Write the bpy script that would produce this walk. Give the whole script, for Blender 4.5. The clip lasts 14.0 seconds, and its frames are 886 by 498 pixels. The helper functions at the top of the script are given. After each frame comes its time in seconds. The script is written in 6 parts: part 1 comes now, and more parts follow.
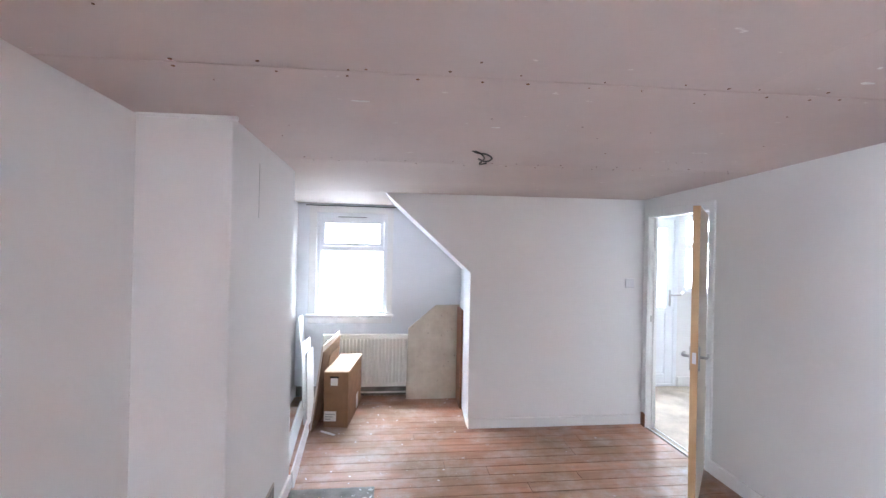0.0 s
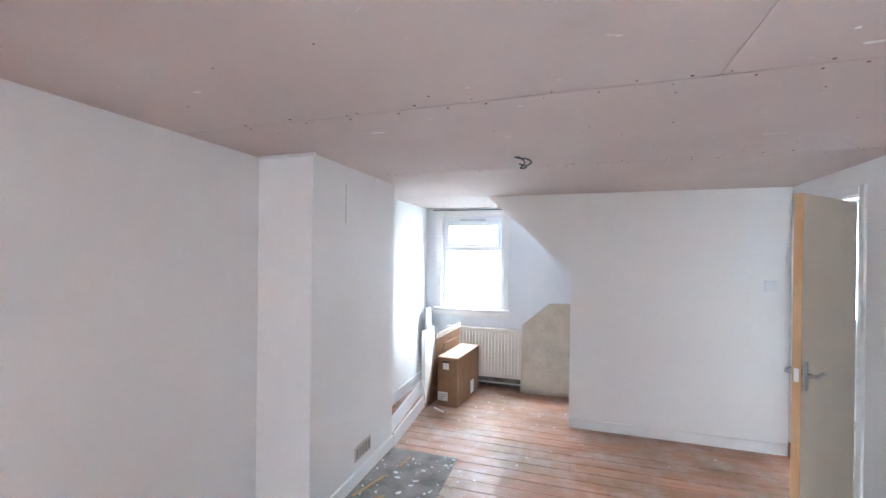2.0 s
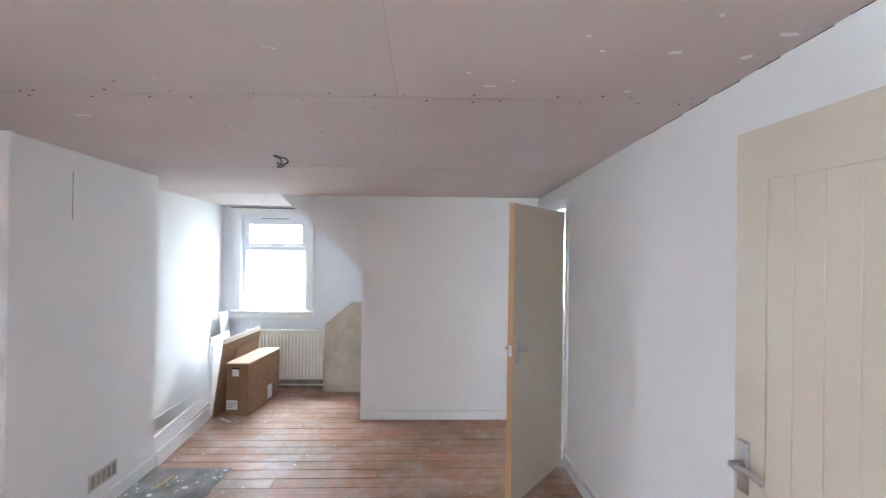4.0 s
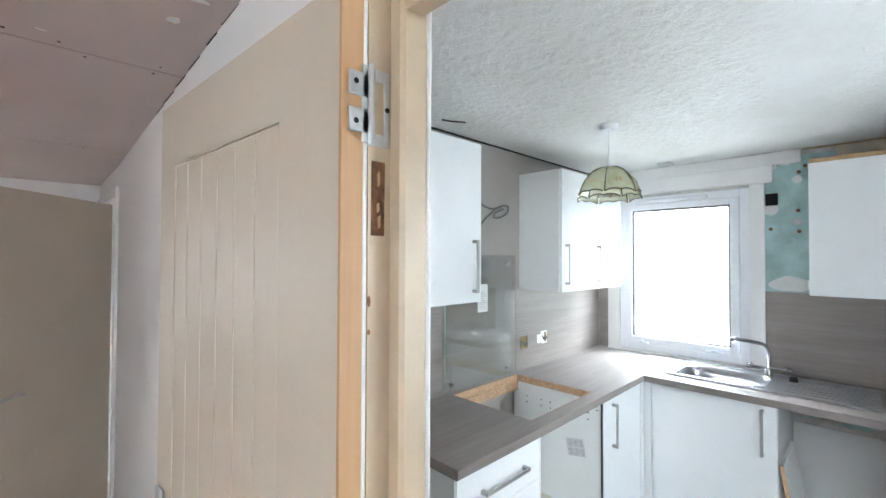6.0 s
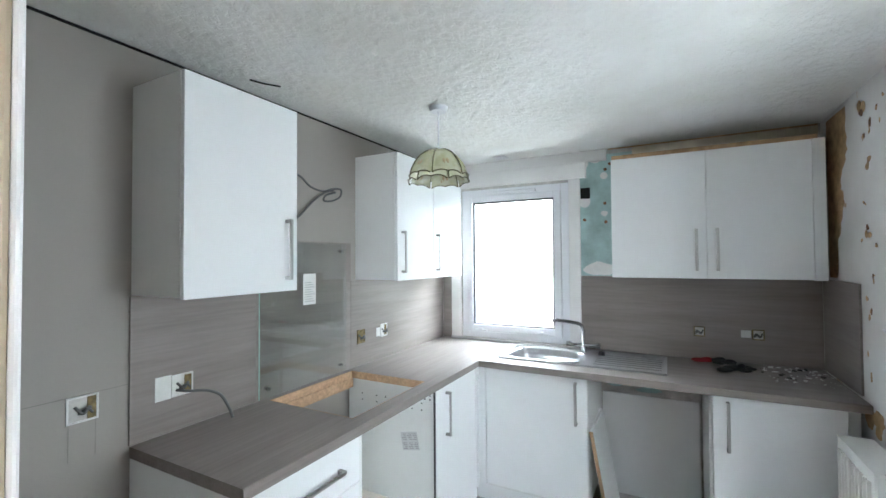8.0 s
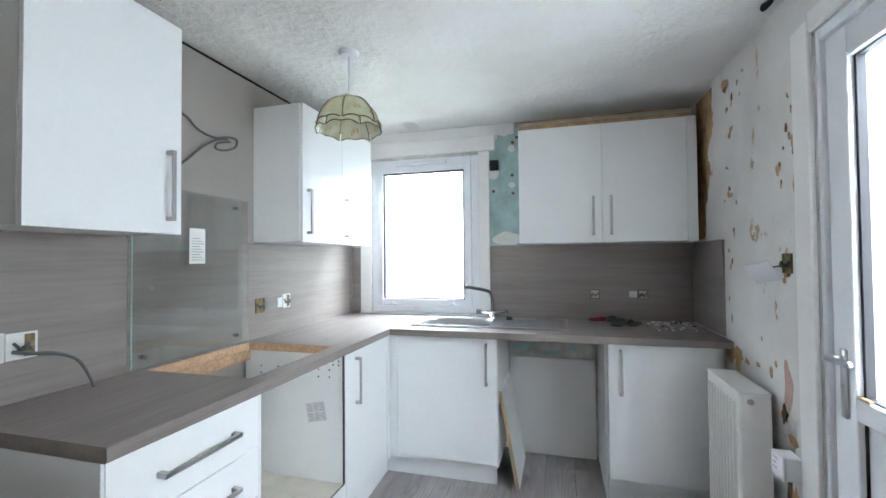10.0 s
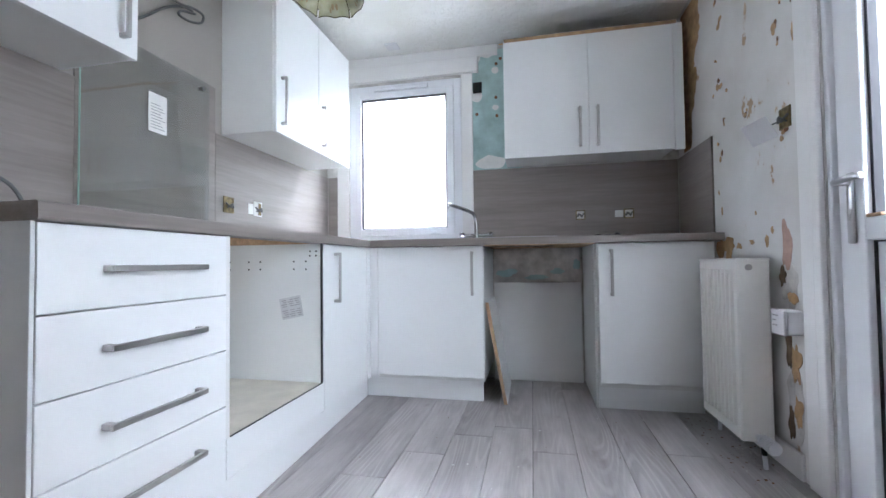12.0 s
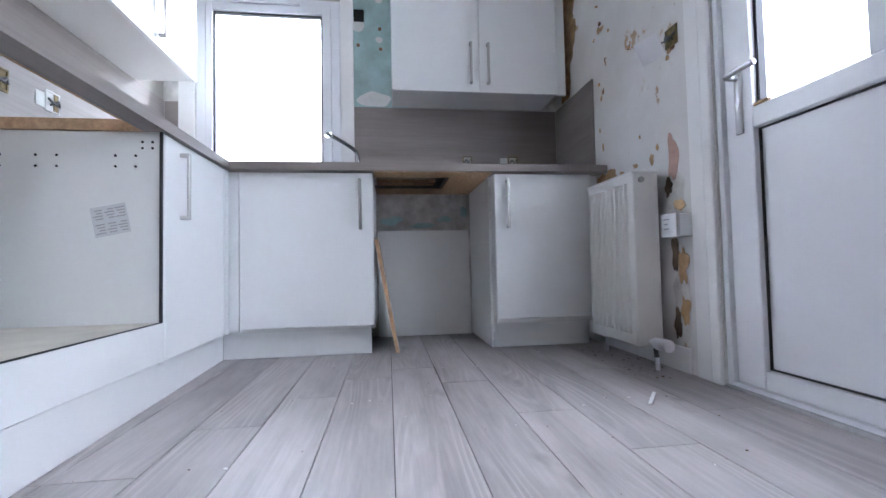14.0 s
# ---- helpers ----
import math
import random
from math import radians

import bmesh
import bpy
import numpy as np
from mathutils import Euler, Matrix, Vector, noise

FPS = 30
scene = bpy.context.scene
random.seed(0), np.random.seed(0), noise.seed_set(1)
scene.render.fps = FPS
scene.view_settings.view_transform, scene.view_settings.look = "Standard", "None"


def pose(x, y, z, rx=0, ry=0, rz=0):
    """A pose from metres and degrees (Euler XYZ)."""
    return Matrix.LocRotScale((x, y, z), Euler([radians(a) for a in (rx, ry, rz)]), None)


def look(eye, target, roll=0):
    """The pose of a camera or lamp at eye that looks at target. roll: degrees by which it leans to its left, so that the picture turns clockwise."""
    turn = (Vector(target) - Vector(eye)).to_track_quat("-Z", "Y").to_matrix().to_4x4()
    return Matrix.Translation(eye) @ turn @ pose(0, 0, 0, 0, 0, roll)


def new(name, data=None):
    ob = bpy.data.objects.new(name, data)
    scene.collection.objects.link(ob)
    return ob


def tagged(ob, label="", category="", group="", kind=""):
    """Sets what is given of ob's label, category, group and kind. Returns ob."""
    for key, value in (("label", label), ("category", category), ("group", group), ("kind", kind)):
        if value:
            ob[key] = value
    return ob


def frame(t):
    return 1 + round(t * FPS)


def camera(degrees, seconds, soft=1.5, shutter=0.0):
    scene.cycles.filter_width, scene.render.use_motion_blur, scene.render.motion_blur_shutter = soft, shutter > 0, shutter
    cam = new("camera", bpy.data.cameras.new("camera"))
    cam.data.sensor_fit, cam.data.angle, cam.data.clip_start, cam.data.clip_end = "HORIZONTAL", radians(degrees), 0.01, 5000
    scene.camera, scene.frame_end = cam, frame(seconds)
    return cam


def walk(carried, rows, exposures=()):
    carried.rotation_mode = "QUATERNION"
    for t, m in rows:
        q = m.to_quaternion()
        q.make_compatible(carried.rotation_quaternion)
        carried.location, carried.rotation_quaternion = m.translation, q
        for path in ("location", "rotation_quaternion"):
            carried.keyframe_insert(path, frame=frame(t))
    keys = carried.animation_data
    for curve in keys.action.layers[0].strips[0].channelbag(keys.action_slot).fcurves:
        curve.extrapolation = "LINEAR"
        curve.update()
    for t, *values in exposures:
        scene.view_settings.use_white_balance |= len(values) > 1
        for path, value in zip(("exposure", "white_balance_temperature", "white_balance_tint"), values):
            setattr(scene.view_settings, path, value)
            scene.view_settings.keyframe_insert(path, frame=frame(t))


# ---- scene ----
cam = camera(92.5, 14.0)
PATH = [
    (0, (0.105, 0.216, 1.639), (0.343, 2.202, 1.644), 1.2),
    (0.5, (0.283, 0.172, 1.653), (0.055, 2.159, 1.649), 1.0),
    (1, (0.468, 0.078, 1.648), (-0.052, 2.009, 1.639), 0.9),
    (1.5, (0.67, 0.005, 1.639), (0.068, 1.913, 1.631), 0.8),
    (2, (0.876, -0.019, 1.641), (0.276, 1.889, 1.635), 0.7),
    (2.2, (0.971, -0.034, 1.644), (0.372, 1.875, 1.637), 0.6),
    (4.5, (1.523, -0.048, 1.629), (2.023, 1.888, 1.644), 0.9),
    (5, (1.68, -0.019, 1.627), (2.632, 1.74, 1.649), 0.7),
    (5.5, (1.897, -0.026, 1.624), (3.18, 1.508, 1.653), 0.4),
    (6, (2.125, -0.04, 1.64), (3.531, 1.382, 1.675), 0.2),
    (6.5, (2.255, -0.045, 1.637), (3.756, 1.276, 1.673), 0.1),
    (7, (2.312, -0.066, 1.624), (3.913, 1.132, 1.662), 0.0),
    (7.5, (2.354, -0.09, 1.599), (4.043, 0.98, 1.639), -0.2),
    (8, (2.385, -0.102, 1.555), (4.152, 0.833, 1.6), -0.4),
    (8.5, (2.399, -0.102, 1.518), (4.23, 0.702, 1.558), -0.4),
    (10.8, (2.497, -0.01, 1.176), (4.438, 0.47, 1.224), -0.6),
    (11, (2.513, -0.004, 1.126), (4.455, 0.474, 1.174), -0.6),
    (11.5, (2.545, 0.026, 0.975), (4.491, 0.485, 1.029), -0.6),
    (12, (2.561, 0.048, 0.791), (4.518, 0.459, 0.851), -0.7),
    (12.5, (2.562, 0.039, 0.582), (4.525, 0.415, 0.653), -0.6),
    (13, (2.53, 0.077, 0.451), (4.512, 0.334, 0.529), -0.7),
    (13.5, (2.621, 0.165, 0.432), (4.619, 0.16, 0.508), -0.9),
    (14, (2.834, 0.244, 0.428), (4.816, -0.013, 0.503), -1.2),
]
walk(cam, [(t, look(eye, target, roll)) for t, eye, target, roll in PATH],
     [(0, 2.66, 5640, 13), (2.2, 2.78, 5560, 9), (4.5, 2.42, 5760, 9), (6.0, 2.34, 5950, 9), (8.5, 2.12, 5980, 8), (11.0, 2.18, 5900, 12), (14.0, 2.0, 5700, 18)])

# ---- world and large lights ----
world = bpy.data.worlds.new("world")
scene.world = world
world.use_nodes = True
wn = world.node_tree
sky = wn.nodes.new("ShaderNodeTexSky")
sky.sky_type = "NISHITA"
sky.sun_disc = False
sky.sun_elevation, sky.sun_rotation = radians(40), radians(200)
wn.links.new(sky.outputs[0], wn.nodes["Background"].inputs["Color"])
wn.nodes["Background"].inputs["Strength"].default_value = 0.15

sun = new("sun", bpy.data.lights.new("sun", "SUN"))
sun.data.energy, sun.data.angle, sun.data.color = 0.6, radians(20), (1.0, 0.97, 0.93)
sun.matrix_world = look((0, 0, 10), (2.2, 6.0, 0))

OUTSIDE_NOOK, OUTSIDE_HALL, OUTSIDE_KITCHEN, OUTSIDE_BACK, OUTSIDE_ADDED = 14.0, 6.2, 8.8, 7.0, 8.2


# ---- material helpers ----
def bsdf_of(name):
    m = bpy.data.materials.new(name)
    m.use_nodes = True
    return m, m.node_tree, m.node_tree.nodes["Principled BSDF"]


def node(nt, kind, **inputs):
    n = nt.nodes.new(kind)
    for key, value in inputs.items():
        n.inputs[key.replace("_", " ")].default_value = value
    return n


def coords(nt, scale=(1, 1, 1), world_space=False):
    mp = nt.nodes.new("ShaderNodeMapping")
    mp.inputs["Scale"].default_value = scale
    if world_space:
        nt.links.new(nt.nodes.new("ShaderNodeNewGeometry").outputs["Position"], mp.inputs["Vector"])
    else:
        nt.links.new(nt.nodes.new("ShaderNodeTexCoord").outputs["Object"], mp.inputs["Vector"])
    return mp.outputs["Vector"]


def noise_tex(nt, vec, scale, detail=4.0, rough=0.55):
    n = nt.nodes.new("ShaderNodeTexNoise")
    n.inputs["Scale"].default_value, n.inputs["Detail"].default_value, n.inputs["Roughness"].default_value = scale, detail, rough
    nt.links.new(vec, n.inputs["Vector"])
    return n.outputs["Fac"]


def ramp(nt, fac, stops):
    r = nt.nodes.new("ShaderNodeValToRGB")
    e = r.color_ramp.elements
    while len(e) < len(stops):
        e.new(0.5)
    for el, (p, c) in zip(e, stops):
        el.position, el.color = p, (*c, 1) if len(c) == 3 else c
    nt.links.new(fac, r.inputs["Fac"])
    return r.outputs["Color"]


def mix(nt, fac, a, b, mode="MIX"):
    n = nt.nodes.new("ShaderNodeMix")
    n.data_type, n.blend_type = "RGBA", mode
    for sock, v in ((n.inputs[0], fac), (n.inputs[6], a), (n.inputs[7], b)):
        if isinstance(v, (int, float)):
            sock.default_value = v
        elif isinstance(v, tuple):
            sock.default_value = (*v, 1)
        else:
            nt.links.new(v, sock)
    return n.outputs[2]


def bump(nt, bs, height, strength=0.2, dist=0.002):
    b = nt.nodes.new("ShaderNodeBump")
    b.inputs["Strength"].default_value, b.inputs["Distance"].default_value = strength, dist
    nt.links.new(height, b.inputs["Height"])
    nt.links.new(b.outputs["Normal"], bs.inputs["Normal"])


def plain(name, col, rough=0.5, metal=0.0, var=0.06, scale=3.0, fine=60.0, relief=0.05, world_space=False):
    """A surface of one colour with faint clouding, grain and relief."""
    m, nt, bs = bsdf_of(name)
    v = coords(nt, world_space=world_space)
    big, small = noise_tex(nt, v, scale), noise_tex(nt, v, fine)
    lo, hi = tuple(c * (1 - var) for c in col), tuple(min(1, c * (1 + var * 0.6)) for c in col)
    c = ramp(nt, big, [(0.3, lo), (0.7, hi)])
    c = mix(nt, 0.12, c, ramp(nt, small, [(0.35, lo), (0.65, hi)]))
    nt.links.new(c, bs.inputs["Base Color"])
    bs.inputs["Roughness"].default_value, bs.inputs["Metallic"].default_value = rough, metal
    if relief:
        bump(nt, bs, small, relief, 0.002)
    return m


def painted_wall(name, col, stain, scale=1.2):
    """Emulsion on plaster: roller nap, clouding and faint scuffs."""
    m, nt, bs = bsdf_of(name)
    v = coords(nt, world_space=True)
    c = ramp(nt, noise_tex(nt, v, scale, 5), [(0.3, tuple(x * 0.95 for x in col)), (0.7, col)])
    sc = ramp(nt, noise_tex(nt, coords(nt, (1, 1, 0.25), True), 7.0, 6, 0.7), [(0.62, (0, 0, 0)), (0.8, (0.35, 0.35, 0.35))])
    c = mix(nt, sc, c, stain)
    cloud = ramp(nt, noise_tex(nt, coords(nt, (1, 1, 0.5), True), 0.9, 3), [(0.42, (0, 0, 0)), (0.66, (0.8, 0.8, 0.8))])
    c = mix(nt, cloud, c, (col[0] * 0.985, col[1] * 0.97, col[2] * 0.97))
    nt.links.new(c, bs.inputs["Base Color"])
    bs.inputs["Roughness"].default_value = 0.62
    bump(nt, bs, noise_tex(nt, v, 140, 3), 0.10, 0.002)
    return m


def timber(name, light, dark, axis="x", rough=0.5, grain=18.0, vary=0.25, relief=0.15):
    """Wood with stretched grain along an axis; each object takes its own tone."""
    m, nt, bs = bsdf_of(name)
    st = {"x": (0.06, 1, 1), "y": (1, 0.06, 1), "z": (1, 1, 0.06)}[axis]
    v = coords(nt, st, True)
    info = nt.nodes.new("ShaderNodeObjectInfo")
    off = nt.nodes.new("ShaderNodeVectorMath")
    off.operation = "ADD"
    sc = nt.nodes.new("ShaderNodeMath")
    sc.operation, sc.inputs[1].default_value = "MULTIPLY", 37.0
    nt.links.new(info.outputs["Random"], sc.inputs[0])
    nt.links.new(v, off.inputs[0])
    nt.links.new(sc.outputs[0], off.inputs[1])
    g = noise_tex(nt, off.outputs[0], grain, 6, 0.65)
    f = noise_tex(nt, off.outputs[0], grain * 5, 4, 0.6)
    c = ramp(nt, g, [(0.3, dark), (0.68, light)])
    c = mix(nt, 0.25, c, ramp(nt, f, [(0.4, dark), (0.6, light)]))
    tone = ramp(nt, info.outputs["Random"], [(0.0, (1 - vary,) * 3), (1.0, (1.0, 1.0, 1.0))])
    c = mix(nt, 1.0, c, tone, "MULTIPLY")
    nt.links.new(c, bs.inputs["Base Color"])
    bs.inputs["Roughness"].default_value = rough
    if relief:
        bump(nt, bs, f, relief, 0.002)
    return m


# ---- materials ----
M_WALL = painted_wall("living_wall_paint", (0.80, 0.79, 0.78), (0.70, 0.67, 0.63))
# alcove white with the cool tint of its daylight put into the colour
M_NOOK = painted_wall("alcove_white_daylight_tint", (0.79, 0.81, 0.845), (0.66, 0.67, 0.69))
M_SKIM = painted_wall("kitchen_skimmed_board", (0.35, 0.327, 0.295), (0.30, 0.275, 0.245))
M_GLOSS = plain("white_gloss_wood", (0.80, 0.79, 0.78), 0.32, 0, 0.05, 4, 40, 0.04)
M_UPVC = plain("white_upvc", (0.80, 0.81, 0.84), 0.28, 0, 0.02, 2, 50, 0.0)
M_UNIT = plain("white_cabinet_board", (0.83, 0.845, 0.85), 0.33, 0, 0.015, 1.5, 300, 0.012)
M_CARC = plain("white_melamine", (0.76, 0.77, 0.76), 0.4, 0, 0.03, 2, 80, 0.0)
M_ENDP = plain("cabinet_end_board", (0.74, 0.76, 0.77), 0.35, 0, 0.02, 2, 80, 0.0)
M_STEEL = plain("brushed_steel", (0.47, 0.465, 0.455), 0.38, 1.0, 0.06, 8, 200, 0.02)
M_CHROME = plain("polished_chrome", (0.55, 0.55, 0.56), 0.08, 1.0, 0.02, 8, 100, 0.0)
M_SINK = plain("sink_steel", (0.50, 0.50, 0.51), 0.30, 1.0, 0.05, 6, 200, 0.02)
M_BLACK = plain("black_plastic", (0.02, 0.02, 0.022), 0.45, 0, 0.2)
M_CABLE = plain("grey_cable", (0.13, 0.13, 0.13), 0.5, 0, 0.15)
M_GASKET = plain("black_gasket", (0.03, 0.03, 0.035), 0.6, 0, 0.15)
M_RAD = plain("radiator_enamel", (0.78, 0.77, 0.74), 0.3, 0, 0.04, 5, 60, 0.03)
M_RADOLD = plain("aged_radiator_enamel", (0.79, 0.77, 0.71), 0.38, 0, 0.06, 5, 60, 0.03)
M_CARD = plain("cardboard", (0.27, 0.155, 0.088), 0.85, 0, 0.18, 9, 160, 0.12)
M_CARDTOP = plain("pale_cardboard", (0.50, 0.38, 0.27), 0.85, 0, 0.14, 9, 160, 0.12)
M_PAPER = plain("white_paper", (0.78, 0.77, 0.75), 0.7, 0, 0.05)
M_INK = plain("grey_print", (0.35, 0.35, 0.36), 0.7, 0, 0.1)
M_PLASTIC = plain("white_plastic", (0.72, 0.72, 0.74), 0.35, 0, 0.03, 5, 60, 0.0)
M_BRASSBOX = plain("galvanised_box_with_plaster", (0.25, 0.19, 0.085), 0.6, 0.3, 0.7, 45, 120, 0.3)
M_TAN = plain("raw_paper_tan", (0.50, 0.33, 0.18), 0.85, 0, 0.35, 22, 120, 0.25, True)
M_PINK = plain("bare_pink_plaster", (0.50, 0.33, 0.27), 0.9, 0, 0.22, 25, 150, 0.3, True)
M_GREYPL = plain("bare_grey_plaster", (0.62, 0.60, 0.57), 0.9, 0, 0.35, 12, 90, 0.35, True)
M_FILL = plain("white_filler", (0.78, 0.78, 0.76), 0.85, 0, 0.08, 20, 120, 0.3)
M_SLATE = plain("dusty_hearth_slab", (0.27, 0.25, 0.23), 0.85, 0, 0.45, 7, 60, 0.5, True)
M_DARK = plain("dark_void", (0.012, 0.011, 0.010), 0.9)
M_RED = plain("red_glove_knit", (0.35, 0.03, 0.03), 0.8, 0, 0.2)
M_BROWNWOOD = timber("dark_brown_board", (0.30, 0.12, 0.05), (0.16, 0.06, 0.02), "z", 0.45)
M_PINE = timber("bare_pine_edge", (0.57, 0.37, 0.20), (0.46, 0.27, 0.13), "z", 0.55, 12, 0.05)
M_CREAM = plain("cream_door_paint", (0.59, 0.52, 0.42), 0.4, 0, 0.05, 3, 60, 0.04)
M_CREAMJAMB = plain("old_cream_gloss", (0.53, 0.43, 0.30), 0.38, 0, 0.12, 9, 60, 0.06)
M_BEIGE = plain("beige_flush_door", (0.57, 0.50, 0.40), 0.45, 0, 0.05, 3, 60, 0.04)
M_ROT = plain("splintered_wood", (0.20, 0.10, 0.05), 0.9, 0, 0.6, 40, 120, 0.8)
M_CHIP = plain("chipboard_edge", (0.50, 0.33, 0.20), 0.9, 0, 0.3, 60, 200, 0.3)
M_HALLFLOOR = plain("dusty_hall_boards", (0.50, 0.42, 0.34), 0.8, 0, 0.4, 3, 40, 0.3, True)
M_WTOP = timber("grey_wood_laminate", (0.27, 0.238, 0.219), (0.175, 0.152, 0.138), "x", 0.40, 16, 0.0, 0.03)
M_WTOPY = timber("grey_wood_laminate_cross", (0.27, 0.238, 0.219), (0.175, 0.152, 0.138), "y", 0.40, 16, 0.0, 0.03)
M_SPLASH = timber("splashback_laminate", (0.30, 0.265, 0.242), (0.205, 0.18, 0.165), "x", 0.46, 15, 0.0, 0.03)
M_SPLASHY = timber("splashback_laminate_cross", (0.30, 0.265, 0.242), (0.205, 0.18, 0.165), "y", 0.46, 15, 0.0, 0.03)


def laminate():
    m, nt, bs = bsdf_of("grey_oak_laminate")
    info = nt.nodes.new("ShaderNodeObjectInfo")

    def shifted(scale):
        off, sc = nt.nodes.new("ShaderNodeVectorMath"), nt.nodes.new("ShaderNodeMath")
        off.operation = "ADD"
        sc.operation, sc.inputs[1].default_value = "MULTIPLY", 53.0
        nt.links.new(info.outputs["Random"], sc.inputs[0])
        nt.links.new(coords(nt, scale, True), off.inputs[0])
        nt.links.new(sc.outputs[0], off.inputs[1])
        return off.outputs[0]
    g = noise_tex(nt, shifted((0.22, 1, 1)), 6.5, 7, 0.6)
    c = ramp(nt, g, [(0.28, (0.23, 0.208, 0.203)), (0.45, (0.36, 0.335, 0.33)), (0.66, (0.50, 0.472, 0.468))])
    rings = nt.nodes.new("ShaderNodeMath")
    rings.operation, rings.inputs[1].default_value = "MULTIPLY", 190.0
    nt.links.new(noise_tex(nt, shifted((0.10, 1, 1)), 4.0, 2, 0.4), rings.inputs[0])
    wave = nt.nodes.new("ShaderNodeMath")
    wave.operation = "SINE"
    nt.links.new(rings.outputs[0], wave.inputs[0])
    where = ramp(nt, noise_tex(nt, shifted((0.3, 1, 1)), 5.0, 3), [(0.45, (0, 0, 0)), (0.62, (0.30, 0.30, 0.30))])
    c = mix(nt, where, c, ramp(nt, wave.outputs[0], [(0.0, (0.27, 0.25, 0.245)), (0.9, (0.58, 0.55, 0.545))]))
    f = noise_tex(nt, shifted((0.04, 1, 1)), 90, 4, 0.6)
    c = mix(nt, 0.12, c, ramp(nt, f, [(0.38, (0.26, 0.235, 0.23)), (0.60, (0.60, 0.565, 0.56))]))
    kn = ramp(nt, noise_tex(nt, shifted((0.45, 1, 1)), 7.5, 3, 0.5), [(0.68, (0, 0, 0)), (0.78, (0.75, 0.75, 0.75))])
    c = mix(nt, kn, c, (0.20, 0.175, 0.165))
    c = mix(nt, 1.0, c, ramp(nt, info.outputs["Random"], [(0, (0.88, 0.87, 0.87)), (1, (1.05, 1.04, 1.04))]), "MULTIPLY")
    nt.links.new(c, bs.inputs["Base Color"])
    bs.inputs["Roughness"].default_value = 0.38
    bump(nt, bs, f, 0.08)
    return m


def stained_board():
    m, nt, bs = bsdf_of("stained_ply_board")
    v = coords(nt, world_space=True)
    c = ramp(nt, noise_tex(nt, v, 5, 6, 0.65), [(0.3, (0.49, 0.43, 0.34)), (0.7, (0.65, 0.60, 0.50))])
    spots = ramp(nt, noise_tex(nt, v, 28, 3, 0.6), [(0.66, (0, 0, 0)), (0.74, (1, 1, 1))])
    c = mix(nt, spots, c, (0.14, 0.09, 0.05))
    nt.links.new(c, bs.inputs["Base Color"])
    bs.inputs["Roughness"].default_value = 0.8
    bump(nt, bs, noise_tex(nt, v, 60), 0.15)
    return m


def plasterboard():
    m, nt, bs = bsdf_of("pinkish_plasterboard")
    v = coords(nt, world_space=True)
    c = ramp(nt, noise_tex(nt, v, 0.9, 4), [(0.3, (0.54, 0.475, 0.465)), (0.7, (0.62, 0.555, 0.54))])
    c = mix(nt, ramp(nt, noise_tex(nt, v, 6, 5, 0.7), [(0.6, (0, 0, 0)), (0.85, (0.5, 0.5, 0.5))]), c, (0.50, 0.42, 0.38))
    isl = nt.nodes.new("ShaderNodeNewGeometry")
    c = mix(nt, 1.0, c, ramp(nt, isl.outputs["Random Per Island"], [(0, (0.93, 0.93, 0.93)), (0.5, (1.0, 0.97, 0.93)), (1, (1.02, 1.0, 1.02))]), "MULTIPLY")
    flecks = ramp(nt, noise_tex(nt, coords(nt, (1, 2.2, 1), True), 9, 5, 0.6), [(0.69, (0, 0, 0)), (0.72, (1, 1, 1))])
    c = mix(nt, flecks, c, (0.74, 0.70, 0.66))
    nt.links.new(c, bs.inputs["Base Color"])
    bs.inputs["Roughness"].default_value = 0.85
    bump(nt, bs, noise_tex(nt, v, 120), 0.05)
    return m


def artex():
    m, nt, bs = bsdf_of("stippled_ceiling_white")
    v = coords(nt, world_space=True)
    c = ramp(nt, noise_tex(nt, v, 1.6, 5), [(0.35, (0.74, 0.73, 0.69)), (0.65, (0.83, 0.83, 0.82))])
    nt.links.new(c, bs.inputs["Base Color"])
    bs.inputs["Roughness"].default_value = 0.7
    h = noise_tex(nt, v, 62, 4, 0.6)
    hb = ramp(nt, h, [(0.40, (0, 0, 0)), (0.50, (1, 1, 1))])
    bump(nt, bs, hb, 0.5, 0.005)
    return m


def peeling():
    m, nt, bs = bsdf_of("part_stripped_wallpaper")
    v = coords(nt, world_space=True)
    base = ramp(nt, noise_tex(nt, v, 2.5, 5), [(0.3, (0.62, 0.60, 0.57)), (0.7, (0.76, 0.75, 0.74))])
    tan = ramp(nt, noise_tex(nt, v, 14, 4), [(0.3, (0.34, 0.20, 0.10)), (0.7, (0.60, 0.46, 0.32))])
    big = noise_tex(nt, coords(nt, (1, 1, 0.65), True), 5.0, 7, 0.68)
    mask = ramp(nt, big, [(0.635, (0, 0, 0)), (0.65, (1, 1, 1))])
    c = mix(nt, mask, base, tan)
    rim = ramp(nt, big, [(0.59, (0, 0, 0)), (0.63, (0.6, 0.6, 0.6))])
    c = mix(nt, 0.25, c, mix(nt, rim, c, (0.60, 0.52, 0.44)))
    nt.links.new(c, bs.inputs["Base Color"])
    bs.inputs["Roughness"].default_value = 0.8
    bump(nt, bs, ramp(nt, big, [(0.63, (1, 1, 1)), (0.65, (0, 0, 0))]), 0.4, 0.002)
    return m


